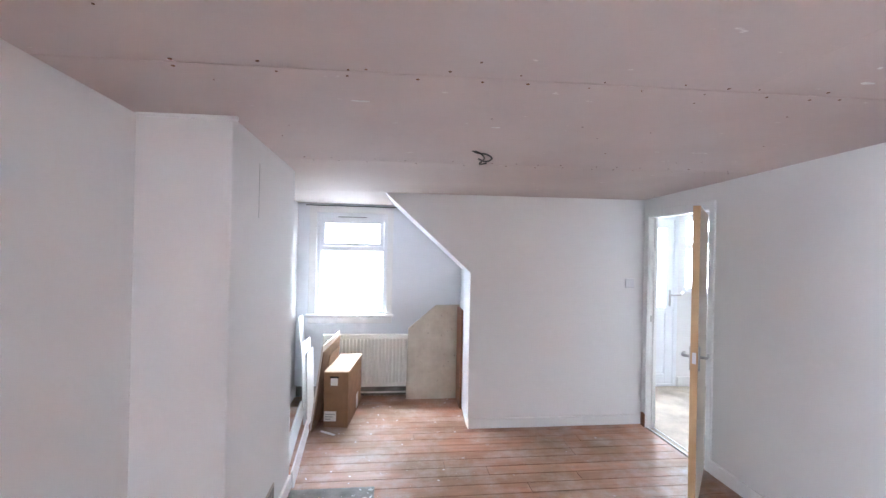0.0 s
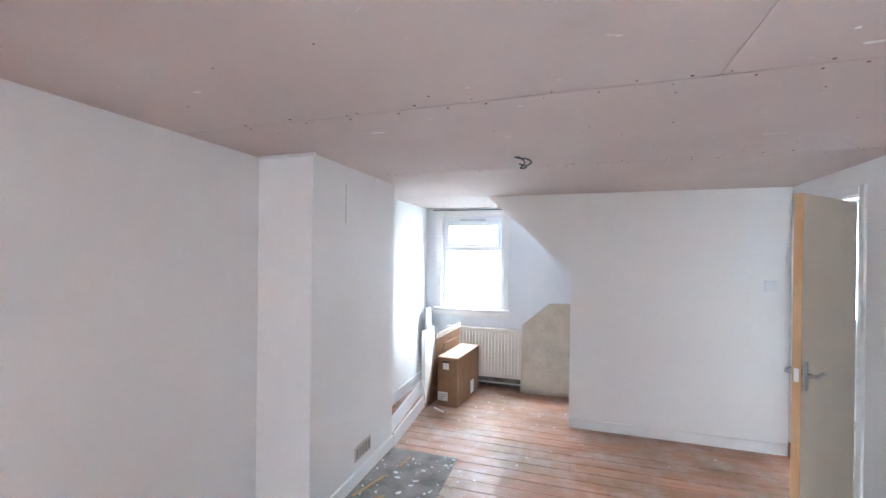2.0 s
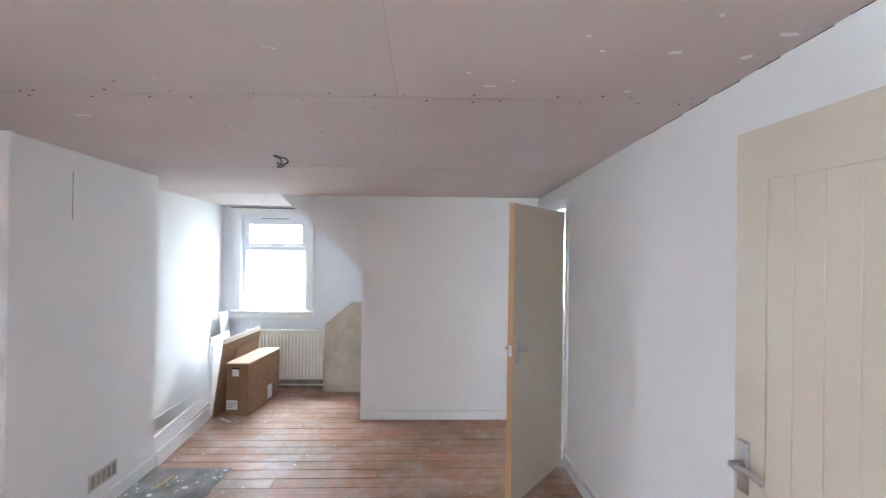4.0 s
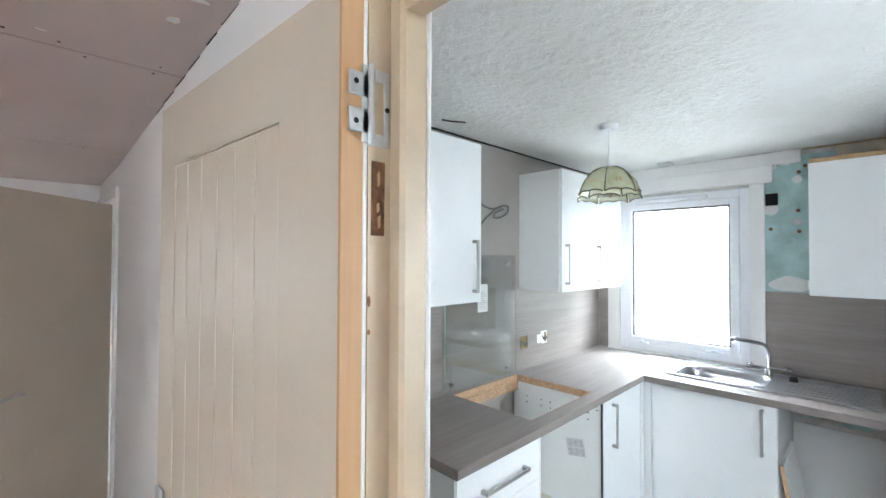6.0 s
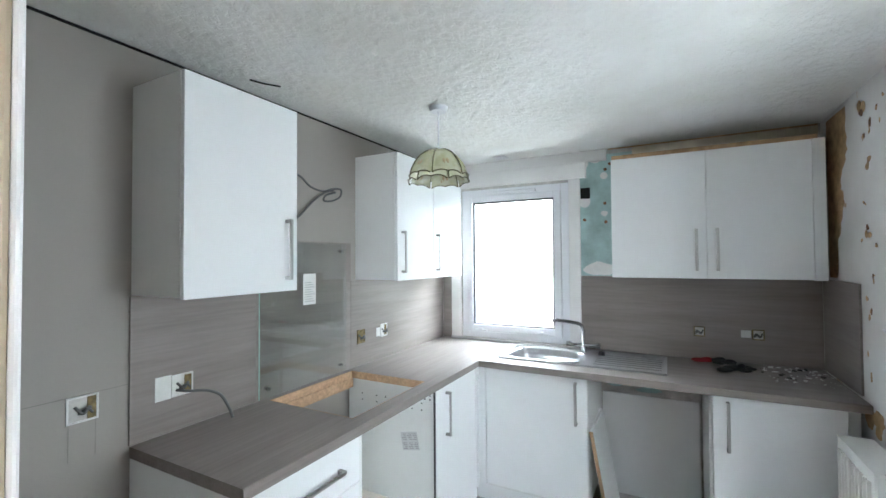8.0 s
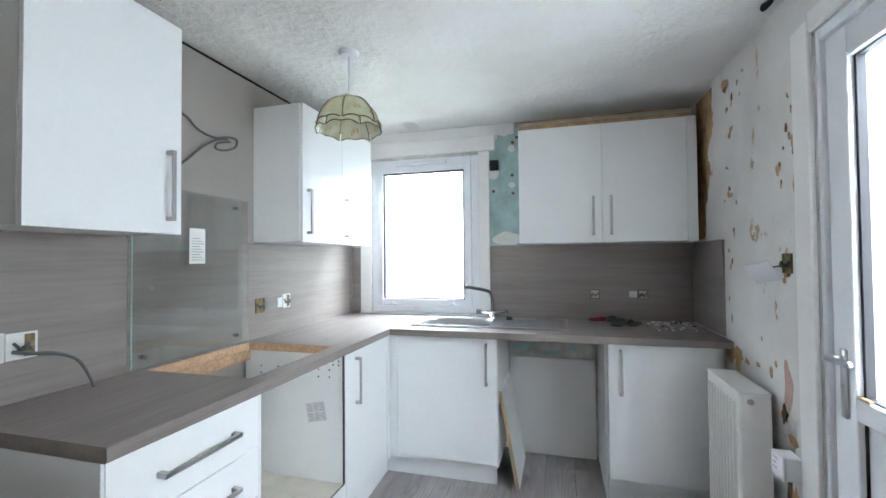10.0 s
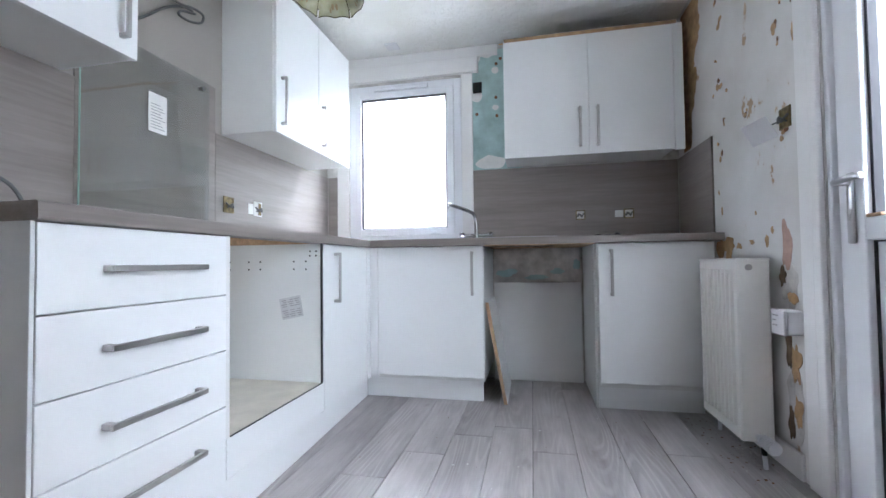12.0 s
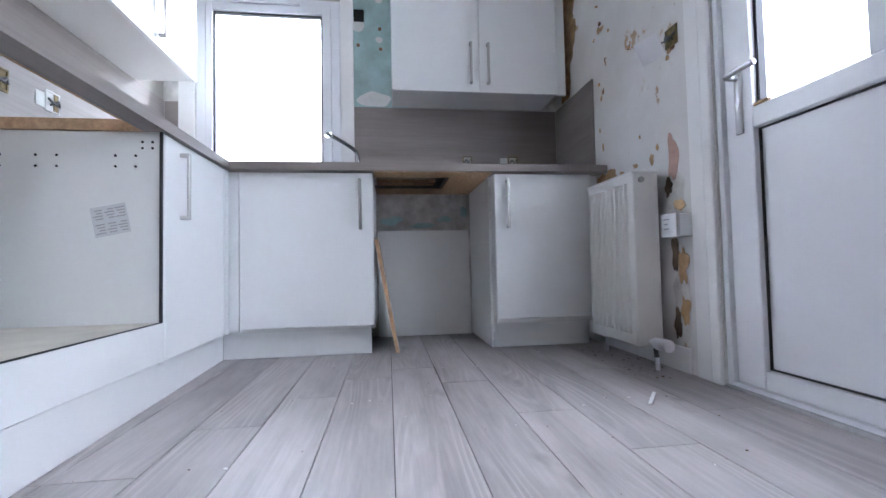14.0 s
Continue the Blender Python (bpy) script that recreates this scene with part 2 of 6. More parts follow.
def floorboards():
    m, nt, bs = bsdf_of("worn_red_floorboard")
    v = coords(nt, (0.08, 1, 1), True)
    w = coords(nt, world_space=True)
    info = nt.nodes.new("ShaderNodeObjectInfo")
    g = noise_tex(nt, v, 30, 6, 0.65)
    c = ramp(nt, g, [(0.3, (0.33, 0.155, 0.095)), (0.7, (0.54, 0.29, 0.19))])
    tone = ramp(nt, info.outputs["Random"], [(0, (0.82, 0.82, 0.82)), (1, (1.08, 1.04, 1.0))])
    c = mix(nt, 1.0, c, tone, "MULTIPLY")
    big = ramp(nt, noise_tex(nt, w, 1.7, 4), [(0.42, (0, 0, 0)), (0.62, (0.8, 0.8, 0.8))])
    c = mix(nt, big, c, (0.26, 0.165, 0.10))
    dust = ramp(nt, noise_tex(nt, w, 2.6, 8, 0.75), [(0.46, (0, 0, 0)), (0.70, (0.75, 0.75, 0.75))])
    c = mix(nt, dust, c, (0.52, 0.43, 0.38))
    fl = ramp(nt, noise_tex(nt, coords(nt, (0.55, 1, 1), True), 13, 8, 0.78), [(0.635, (0, 0, 0)), (0.70, (1, 1, 1))])
    c = mix(nt, fl, c, (0.66, 0.60, 0.56))
    nt.links.new(c, bs.inputs["Base Color"])
    nt.links.new(ramp(nt, noise_tex(nt, w, 5, 5), [(0.3, (0.35, 0.35, 0.35)), (0.7, (0.62, 0.62, 0.62))]), bs.inputs["Roughness"])
    bump(nt, bs, g, 0.18)
    return m


def clear_glass(name, tint=(0.97, 0.99, 0.98)):
    """A thin sheet: clear straight through, with a mirror gloss that grows at a slant."""
    m = bpy.data.materials.new(name)
    m.use_nodes = True
    nt = m.node_tree
    nt.nodes.remove(nt.nodes["Principled BSDF"])
    tr, gl, mx, fr = (nt.nodes.new("ShaderNode" + k) for k in ("BsdfTransparent", "BsdfGlossy", "MixShader", "LayerWeight"))
    tr.inputs["Color"].default_value = (*tint, 1)
    gl.inputs["Roughness"].default_value = 0.01
    pw, ad = nt.nodes.new("ShaderNodeMath"), nt.nodes.new("ShaderNodeMath")
    pw.operation, pw.inputs[1].default_value = "POWER", 4.0
    ad.operation, ad.inputs[1].default_value, ad.inputs[2].default_value = "MULTIPLY_ADD", 0.55, 0.07
    fr.inputs["Blend"].default_value = 0.5
    nt.links.new(fr.outputs["Facing"], pw.inputs[0])
    nt.links.new(pw.outputs[0], ad.inputs[0])
    nt.links.new(ad.outputs[0], mx.inputs[0])
    nt.links.new(tr.outputs[0], mx.inputs[1])
    nt.links.new(gl.outputs[0], mx.inputs[2])
    nt.links.new(mx.outputs[0], nt.nodes["Material Output"].inputs["Surface"])
    return m


def outside(name, strength, low, high, dim=0.5, peak=2.4, leafy=(0.80, 0.86, 0.66), rise=1.6):
    """Bright overcast distance beyond a window."""
    m = bpy.data.materials.new(name)
    m.use_nodes = True
    nt = m.node_tree
    nt.nodes.remove(nt.nodes["Principled BSDF"])
    em = nt.nodes.new("ShaderNodeEmission")
    v = coords(nt, world_space=True)
    sep = nt.nodes.new("ShaderNodeSeparateXYZ")
    nt.links.new(v, sep.inputs[0])
    h = nt.nodes.new("ShaderNodeMapRange")
    h.inputs["From Min"].default_value, h.inputs["From Max"].default_value = low, high
    nt.links.new(sep.outputs["Z"], h.inputs["Value"])
    green = ramp(nt, noise_tex(nt, v, 2.2, 5), [(0.45, (0.93, 0.96, 1.0)), (0.75, leafy)])
    c = mix(nt, h.outputs["Result"], green, (0.93, 0.96, 1.0))
    nt.links.new(c, em.inputs["Color"])
    up = nt.nodes.new("ShaderNodeMapRange")
    up.inputs["From Min"].default_value, up.inputs["From Max"].default_value = rise, 4.6
    up.inputs["To Min"].default_value, up.inputs["To Max"].default_value = dim * strength, peak * strength
    nt.links.new(sep.outputs["Z"], up.inputs["Value"])
    nt.links.new(up.outputs["Result"], em.inputs["Strength"])
    nt.links.new(em.outputs[0], nt.nodes["Material Output"].inputs["Surface"])
    return m


M_LAM = laminate()
M_PLY, M_PBOARD, M_ARTEX, M_PEEL, M_BOARDS = stained_board(), plasterboard(), artex(), peeling(), floorboards()
M_GLASS, M_GLASSG = clear_glass("window_glass", (0.98, 1.0, 0.99)), clear_glass("greenish_toughened_glass", (0.965, 0.985, 0.978))
M_TEAL = plain("old_teal_paint", (0.42, 0.58, 0.57), 0.7, 0, 0.25, 8, 60, 0.15, True)
M_GROUT = plain("dark_floor_joint", (0.06, 0.055, 0.05), 0.9)


# ---- mesh helpers ----
def box(bm, x0, y0, z0, x1, y1, z1, bev=0.0, seg=1):
    m = Matrix.Translation(((x0 + x1) / 2, (y0 + y1) / 2, (z0 + z1) / 2)) @ Matrix.Diagonal((abs(x1 - x0), abs(y1 - y0), abs(z1 - z0), 1))
    vs = bmesh.ops.create_cube(bm, size=1, matrix=m)["verts"]
    if bev:
        es = {e for v in vs for e in v.link_edges}
        bmesh.ops.bevel(bm, geom=list(es), offset=bev, segments=seg, affect="EDGES", profile=0.5)
    return bm


def cyl(bm, p0, p1, r, seg=16, r2=None):
    p0, p1 = Vector(p0), Vector(p1)
    d = p1 - p0
    m = Matrix.Translation((p0 + p1) / 2) @ d.to_track_quat("Z", "Y").to_matrix().to_4x4()
    bmesh.ops.create_cone(bm, cap_ends=True, segments=seg, radius1=r, radius2=r if r2 is None else r2, depth=d.length, matrix=m)
    return bm


def tube(bm, pts, r, seg=8, closed=False):
    """A round tube through points, smoothed between them."""
    ps = [Vector(p) for p in pts]
    fine = []
    for i in range(len(ps) - 1):
        a, b, c, d = ps[max(i - 1, 0)], ps[i], ps[i + 1], ps[min(i + 2, len(ps) - 1)]
        for k in range(6):
            t = k / 6
            fine.append(0.5 * ((2 * b) + (c - a) * t + (2 * a - 5 * b + 4 * c - d) * t * t + (3 * b - a - 3 * c + d) * t ** 3))
    fine.append(ps[-1])
    rings, nrm = [], None
    for i, p in enumerate(fine):
        tan = (fine[min(i + 1, len(fine) - 1)] - fine[max(i - 1, 0)]).normalized()
        nrm = tan.orthogonal().normalized() if nrm is None else (nrm - tan * nrm.dot(tan)).normalized()
        bi = tan.cross(nrm)
        rings.append([bm.verts.new(p + r * (math.cos(a) * nrm + math.sin(a) * bi)) for a in (2 * math.pi * k / seg for k in range(seg))])
    for a, b in zip(rings, rings[1:]):
        for k in range(seg):
            bm.faces.new((a[k], a[(k + 1) % seg], b[(k + 1) % seg], b[k]))
    bm.faces.new(rings[0][::-1]), bm.faces.new(rings[-1])
    for f in bm.faces:
        f.smooth = True
    return bm


def prism(bm, poly, axis, a, b):
    """A polygon of 2D points, drawn out along an axis from a to b."""
    def at(p, v):
        return {"x": (v, p[0], p[1]), "y": (p[0], v, p[1]), "z": (p[0], p[1], v)}[axis]
    lo, hi = [bm.verts.new(at(p, a)) for p in poly], [bm.verts.new(at(p, b)) for p in poly]
    fs = [bm.faces.new(lo), bm.faces.new(hi)]
    n = len(poly)
    for i in range(n):
        fs.append(bm.faces.new((lo[i], lo[(i + 1) % n], hi[(i + 1) % n], hi[i])))
    bmesh.ops.recalc_face_normals(bm, faces=fs)
    return bm


def ragged(rng, u, v, ru, rv, n=22, rough=0.35):
    """An uneven closed outline round a centre."""
    out = []
    rs = [rng.random() for _ in range(n)]
    for k in range(n):
        a = 2 * math.pi * k / n
        s = 1 - rough * (0.25 * rs[k - 1] + 0.5 * rs[k] + 0.25 * rs[(k + 1) % n])
        out.append((u + ru * s * math.cos(a), v + rv * s * math.sin(a)))
    return out


def mesh_of(name, bm, material):
    me = bpy.data.meshes.new(name)
    bm.normal_update()
    bm.to_mesh(me)
    bm.free()
    me.materials.append(material)
    return me


def root_of(ob):
    return ob if ob.parent is None else root_of(ob.parent)


def thing(name, loc, label="", category="", group="", kind=""):
    ob = new(name)
    ob.empty_display_size = 0.1
    ob.matrix_basis = Matrix.Translation(loc)
    ob["base"] = list(loc)
    return tagged(ob, label, category, group, kind)


def part(name, bm, material, parent, label=""):
    """Links a bmesh, drawn in the place's own coordinates, as one part."""
    base = Vector(root_of(parent)["base"]) if "base" in root_of(parent) else Vector()
    bmesh.ops.translate(bm, verts=bm.verts, vec=-base)
    ob = new(name, mesh_of(name, bm, material))
    ob.parent = parent
    return tagged(ob, label)


def solo(name, bm, material, label="", category="", group="", kind="", base=(0, 0, 0)):
    """A thing or piece of the setting of one mesh."""
    bmesh.ops.translate(bm, verts=bm.verts, vec=-Vector(base))
    ob = new(name, mesh_of(name, bm, material))
    ob.location = base
    ob["base"] = list(base)
    return tagged(ob, label, category, group, kind)


def B():
    return bmesh.new()


def bx(*a, **k):
    return box(B(), *a, **k)


# ---- the large structure ----
def face_east(y):
    """x of the living room's east wall, which runs a little askew."""
    return 2.465 + (min(y, 3.2) - 0.4) * (0.065 / 2.8)


def ceiling_z(x, y):
    u, v = (x + 1) / 3.53, (4.07 - y) / 4.07
    return (1 - u) * (2.138 + 0.05 * v) + u * (2.165 + 0.10 * v)


def wbox(bm, ax, pos, u0, u1, d0, d1, z0, z1, bev=0.0):
    """A box in a wall: u along the wall, d through it from its face at pos."""
    if ax == "y":
        return box(bm, u0, pos + d0, z0, u1, pos + d1, z1, bev)
    return box(bm, pos + d0, u0, z0, pos + d1, u1, z1, bev)


def structure(name, bm, material, label, category="wall"):
    return solo(name, bm, material, label, category, kind="structure")


bm = B()
# the opening from y -2.7 to -1.2 is for the added, unseen window
for y0, y1, z0, z1 in ((-3.1, -2.7, -0.1, 2.45), (-1.2, 5.15, -0.1, 2.45), (-2.7, -1.2, -0.1, 0.7), (-2.7, -1.2, 2.1, 2.45)):
    box(bm, -1.05, y0, z0, -0.93, y1, z1)
structure("wall_west", bm, M_WALL, "white painted plaster wall with faint scuffs")
structure("chimney_breast", bx(-0.95, 2.06, -0.1, -0.56, 3.20, 2.45, bev=0.004), M_WALL, "white painted chimney breast projecting into the room", "chimney breast")
bm = B()
prism(bm, [(0.828, -0.1), (2.62, -0.1), (2.62, 2.45), (-0.30, 2.45), (0.828, 1.437)], "y", 4.07, 4.17)
structure("wall_north", bm, M_WALL, "white painted wall cut off along the roof slope")

# the alcove's cheek and sloping soffit behind that wall
bm = B()
prof = [(0.828, -0.1), (0.828, 1.437), (-0.30, 2.45)]
rows_ = []
for y, dx in ((4.165, 0.0), (5.10, 0.07)):
    rows_.append([bm.verts.new((x + dx, y, z)) for x, z in prof] + [bm.verts.new((x + dx + 0.12, y, z + 0.05)) for x, z in reversed(prof)])
n = len(rows_[0])
bm.faces.new(rows_[0]), bm.faces.new(rows_[1][::-1])
for i in range(n):
    bm.faces.new((rows_[0][i], rows_[1][i], rows_[1][(i + 1) % n], rows_[0][(i + 1) % n]))
bmesh.ops.recalc_face_normals(bm, faces=bm.faces)
structure("wall_alcove_cheek", bm, M_NOOK, "white painted alcove side with sloping soffit")

bm = B()
box(bm, -1.05, 5.03, -0.1, -0.72, 5.15, 2.45)
box(bm, 0.05, 5.03, -0.1, 1.15, 5.15, 2.45)
box(bm, -0.72, 5.03, -0.1, 0.05, 5.15, 0.90)
box(bm, -0.72, 5.03, 2.03, 0.05, 5.15, 2.45)
structure("wall_alcove_window", bm, M_NOOK, "white painted dormer wall around the small window")

structure("wall_south", bx(-1.05, -3.1, -0.1, 2.6, -2.98, 2.45), M_WALL, "plain white painted wall")

bm = B()
TH = 0.085
for y0, y1, z0, z1 in ((-2.99, -0.36, -0.1, 2.45), (0.452, 3.20, -0.1, 2.45), (3.985, 4.07, -0.1, 2.45), (-0.36, 0.452, 2.022, 2.45), (3.20, 3.985, 2.02, 2.45)):
    prism(bm, [(face_east(y0), y0), (face_east(y0) + TH, y0), (face_east(y1) + TH, y1), (face_east(y1), y1)], "z", z0, z1)
structure("wall_east", bm, M_WALL, "white painted partition with two doorways")

bm = B()
NX, YS = 12, (-3.0, -2.12, -0.90, 0.325, 1.55, 2.785, 4.02, 5.06)
def ceiling_board(bm, x0, x1, y0, y1):
    n = max(2, round((x1 - x0) * 4))
    lo = [[bm.verts.new((x0 + (x1 - x0) * i / n, y, ceiling_z(x0 + (x1 - x0) * i / n, y))) for i in range(n + 1)] for y in (y0 + 0.0025, y1 - 0.0025)]
    hi = [[bm.verts.new(v.co + Vector((0, 0, 0.012))) for v in r] for r in lo]
    for i in range(n):
        bm.faces.new((lo[0][i], lo[1][i], lo[1][i + 1], lo[0][i + 1]))
        bm.faces.new((hi[0][i], hi[0][i + 1], hi[1][i + 1], hi[1][i]))
        for r in (0, 1):
            bm.faces.new((lo[r][i], lo[r][i + 1], hi[r][i + 1], hi[r][i]))
    for i in (0, n):
        bm.faces.new((lo[0][i], lo[1][i], hi[1][i], hi[0][i]))


for k, (y0, y1) in enumerate(zip(YS, YS[1:])):
    cutx = {3: 1.31}.get(k)
    if cutx:
        ceiling_board(bm, -1.0, cutx - 0.0008, y0, y1)
        ceiling_board(bm, cutx + 0.0008, 2.56, y0, y1)
    else:
        ceiling_board(bm, -1.0, 2.56, y0, y1)
box(bm, -1.05, -3.1, 2.36, 2.56, 5.15, 2.44)
structure("ceiling_living", bm, M_PBOARD, "unpainted pinkish plasterboard ceiling with open joints", "ceiling")

structure("floor_living_base", bx(-1.05, -3.1, -0.14, 2.53, 5.15, -0.024), M_GROUT, "dark gaps under the floorboards", "floor")

# kitchen
KL, KW, KR, KC = 1.55, 5.50, -0.88, 2.305
structure("wall_kitchen_left", bx(2.53, KL, -0.1, 5.65, KL + 0.10, 2.45), M_SKIM, "unpainted grey-beige skimmed wall behind the units")
bm = B()
for y0, y1, z0, z1 in ((-1.0, 0.52, -0.1, 2.45), (1.37, 1.55, -0.1, 2.45), (0.52, 1.37, -0.1, 0.93), (0.52, 1.37, 2.10, 2.45)):
    box(bm, KW, y0, z0, KW + 0.15, y1, z1)
structure("wall_kitchen_window", bm, M_GREYPL, "bare patched plaster wall around the kitchen window")
bm = B()
for x0, x1, z0, z1 in ((4.145, 5.50, -0.1, 2.45), (2.54, 3.20, -0.1, 2.45), (3.20, 4.145, 2.09, 2.45)):
    box(bm, x0, KR - 0.12, z0, x1, KR, z1)
structure("wall_kitchen_right", bm, M_PEEL, "half-stripped wall with torn paper and bare plaster")
bm = bx(2.54, KR, KC + 0.006, 5.50, KL, KC + 0.1)
nx, ny = 270, 222
hh = np.random.default_rng(4).normal(0, 1, (ny + 1, nx + 1))
hh = hh + 0.5 * (np.roll(hh, 1, 0) + np.roll(hh, 1, 1) + np.roll(hh, -1, 0) + np.roll(hh, -1, 1))
hh = np.clip(hh / hh.std(), -0.3, 1.8)
lat = [[bm.verts.new((2.541 + 2.958 * i / nx, KR + 0.001 + (KL - KR - 0.002) * j / ny, KC + 0.004 - 0.0023 * hh[j, i])) for i in range(nx + 1)] for j in range(ny + 1)]
for a, b in zip(lat, lat[1:]):
    for i in range(nx):
        bm.faces.new((a[i], b[i], b[i + 1], a[i + 1])).smooth = True
structure("ceiling_kitchen", bm, M_ARTEX, "white stippled ceiling with yellowed edges", "ceiling")
structure("floor_kitchen_base", bx(2.45, -1.0, -0.14, 5.6, 1.6, -0.012), M_GROUT, "dark joints under the laminate", "floor")

# unseen darker lining, added on the partition to reduce light bounced into the kitchen
bm = B()
for y0, y1, z0, z1 in ((KR + 0.002, -0.362, 0.001, KC - 0.004), (0.455, KL - 0.002, 0.001, KC - 0.004), (-0.362, 0.455, 2.03, KC - 0.004)):
    prism(bm, [(face_east(y0) + TH + 0.0005, y0), (face_east(y0) + TH + 0.006, y0), (face_east(y1) + TH + 0.006, y1), (face_east(y1) + TH + 0.0005, y1)], "z", z0, z1)
structure("unseen_partition_lining", bm, M_SKIM, "unseen grey-beige lining added to cut bounced light")

# hall seen through the far doorway
bm = B()
for x0, x1, z0, z1 in ((2.60, 2.86, -0.1, 2.45), (3.66, 3.72, -0.1, 2.45), (4.42, 4.7, -0.1, 2.45), (3.72, 4.42, -0.1, 1.18), (2.86, 4.42, 2.12, 2.45)):
    box(bm, x0, 5.13, z0, x1, 5.25, z1)
structure("wall_hall_north", bm, M_WALL, "white painted hall wall with glazed door and window")
structure("wall_hall_east", bx(4.6, 2.6, -0.1, 4.7, 5.13, 2.45), M_WALL, "white painted hall wall")
structure("wall_hall_south", bx(2.62, 2.5, -0.1, 4.7, 2.6, 2.45), M_WALL, "white painted hall wall")
structure("wall_hall_west", bx(2.53, 4.17, -0.1, 2.62, 5.25, 2.45), M_WALL, "white painted hall wall")
structure("ceiling_hall", bx(2.6, 2.5, 2.32, 4.7, 5.25, 2.42), M_WALL, "white hall ceiling", "ceiling")
structure("floor_hall", bx(2.53, 2.5, -0.12, 4.7, 5.25, 0.0), M_HALLFLOOR, "dusty pale hall floor with dark stains", "floor")

# distance beyond the windows
solo("backdrop", bx(-3.2, 6.3, -0.6, 2.2, 6.32, 4.8), outside("distance_alcove", OUTSIDE_NOOK, 1.2, 1.9, 0.15, 2.4, rise=1.9), "bright overcast sky and pale garden", "backdrop", kind="structure")
solo("backdrop", bx(2.35, 6.3, -0.6, 5.6, 6.32, 4.8), outside("distance_hall", OUTSIDE_HALL, 0.5, 1.2), "bright overcast sky", "backdrop", kind="structure")
solo("backdrop", bx(6.9, -0.8, -0.6, 6.92, 3.2, 4.8), outside("distance_kitchen", OUTSIDE_KITCHEN, 1.0, 2.0, 0.18, 3.8, (0.90, 0.93, 0.60), 2.1), "bright overcast sky and pale garden", "backdrop", kind="structure")
solo("backdrop", bx(2.60, -1.62, -0.6, 7.5, -1.60, 4.8), outside("distance_back", OUTSIDE_BACK, 0.3, 0.8, 0.35, 2.2, rise=1.2), "bright overcast sky", "backdrop", kind="structure")
# glow behind the added side window, placed to brighten the room
solo("backdrop", bx(-2.22, -5.0, -0.6, -2.20, 1.2, 4.8), outside("distance_added_window", OUTSIDE_ADDED, 0.5, 1.2), "bright overcast sky", "backdrop", kind="structure")


# ---- kitchen units ----
def bar_handle(parent, ax, pos, out, a, b, c):
    """A squared bar handle; it stands out of a front at pos and runs from a to b (upright at c, or level at height c)."""
    s = 1 if out > 0 else -1
    r, d = 0.0072, 0.032
    bm = B()

    def bar(u0, u1, z0, z1, d0, d1):
        wbox(bm, ax, pos, min(u0, u1), max(u0, u1), min(s * d0, s * d1), max(s * d0, s * d1), z0, z1, 0.0015)
    if b[0] == "up":
        z0, z1 = a
        bar(c - r, c + r, z0, z1, d - 0.009, d)
        bar(c - r, c + r, z0, z0 + 0.014, -0.001, d - 0.008)
        bar(c - r, c + r, z1 - 0.014, z1, -0.001, d - 0.008)
    else:
        u0, u1 = a
        bar(u0, u1, c - r, c + r, d - 0.009, d)
        bar(u0, u0 + 0.016, c - r, c + r, -0.001, d - 0.008)
        bar(u1 - 0.016, u1, c - r, c + r, -0.001, d - 0.008)
    return part("handle", bm, M_STEEL, parent, "brushed steel bar handle")


def front(name, parent, ax, pos, out, u0, u1, z0, z1, th=0.018):
    s = 1 if out > 0 else -1
    bm = B()
    wbox(bm, ax, pos, u0, u1, min(-s * th, 0), max(-s * th, 0), z0, z1, 0.0012)
    return part(name, bm, M_UNIT, parent)


# drawer unit at the end of the left run
FY, ZB, ZT = 0.965, 0.135, 0.878
u = thing("drawer_unit", (3.45, 1.25, 0), "white base unit with four flat drawers and steel bar handles", "drawer unit")
part("carcass", bx(3.187, 0.985, 0.13, 3.698, KL - 0.012, 0.878), M_CARC, u)
part("end_panel", bx(3.178, 0.967, 0.002, 3.1865, KL - 0.012, 0.878, bev=0.001), M_ENDP, u, "plain white end panel to the floor")
for z0, z1 in ((0.699, 0.876), (0.531, 0.696), (0.361, 0.528), (0.130, 0.358)):
    d = front("drawer_front", u, "y", FY, -1, 3.1880, 3.697, z0, z1)
    bar_handle(d, "y", FY, -1, (3.315, 3.59), ("level",), {0.699: 0.785, 0.531: 0.612, 0.361: 0.442, 0.130: 0.272}[z0])

# open oven housing
u = thing("oven_housing", (4.0, 1.25, 0), "white open oven housing with no oven fitted", "cabinet")
part("side_panel", bx(3.6995, 0.968, 0.13, 3.716, KL - 0.02, 0.878), M_CARC, u)
part("side_panel", bx(4.303, 0.968, 0.13, 4.319, KL - 0.02, 0.878), M_CARC, u)
part("edge_strip", bx(4.298, 0.9635, 0.262, 4.3045, 0.972, 0.878), M_GASKET, u, "black edging of the opening")
part("edge_strip", bx(3.717, 0.9635, 0.2605, 4.298, 0.9672, 0.2645), M_GASKET, u, "black edging of the opening")
part("shelf", bx(3.7165, 0.969, 0.243, 4.3025, KL - 0.02, 0.262), plain("dusty_melamine", (0.66, 0.62, 0.54), 0.6, 0, 0.12, 8, 90, 0.05), u, "dusty bottom shelf")
part("back_panel", bx(3.7165, KL - 0.022, 0.262, 4.3025, KL - 0.014, 0.62), M_CARC, u)
front("lower_panel", u, "y", FY, -1, 3.701, 4.318, 0.137, 0.2605)
bm = B()
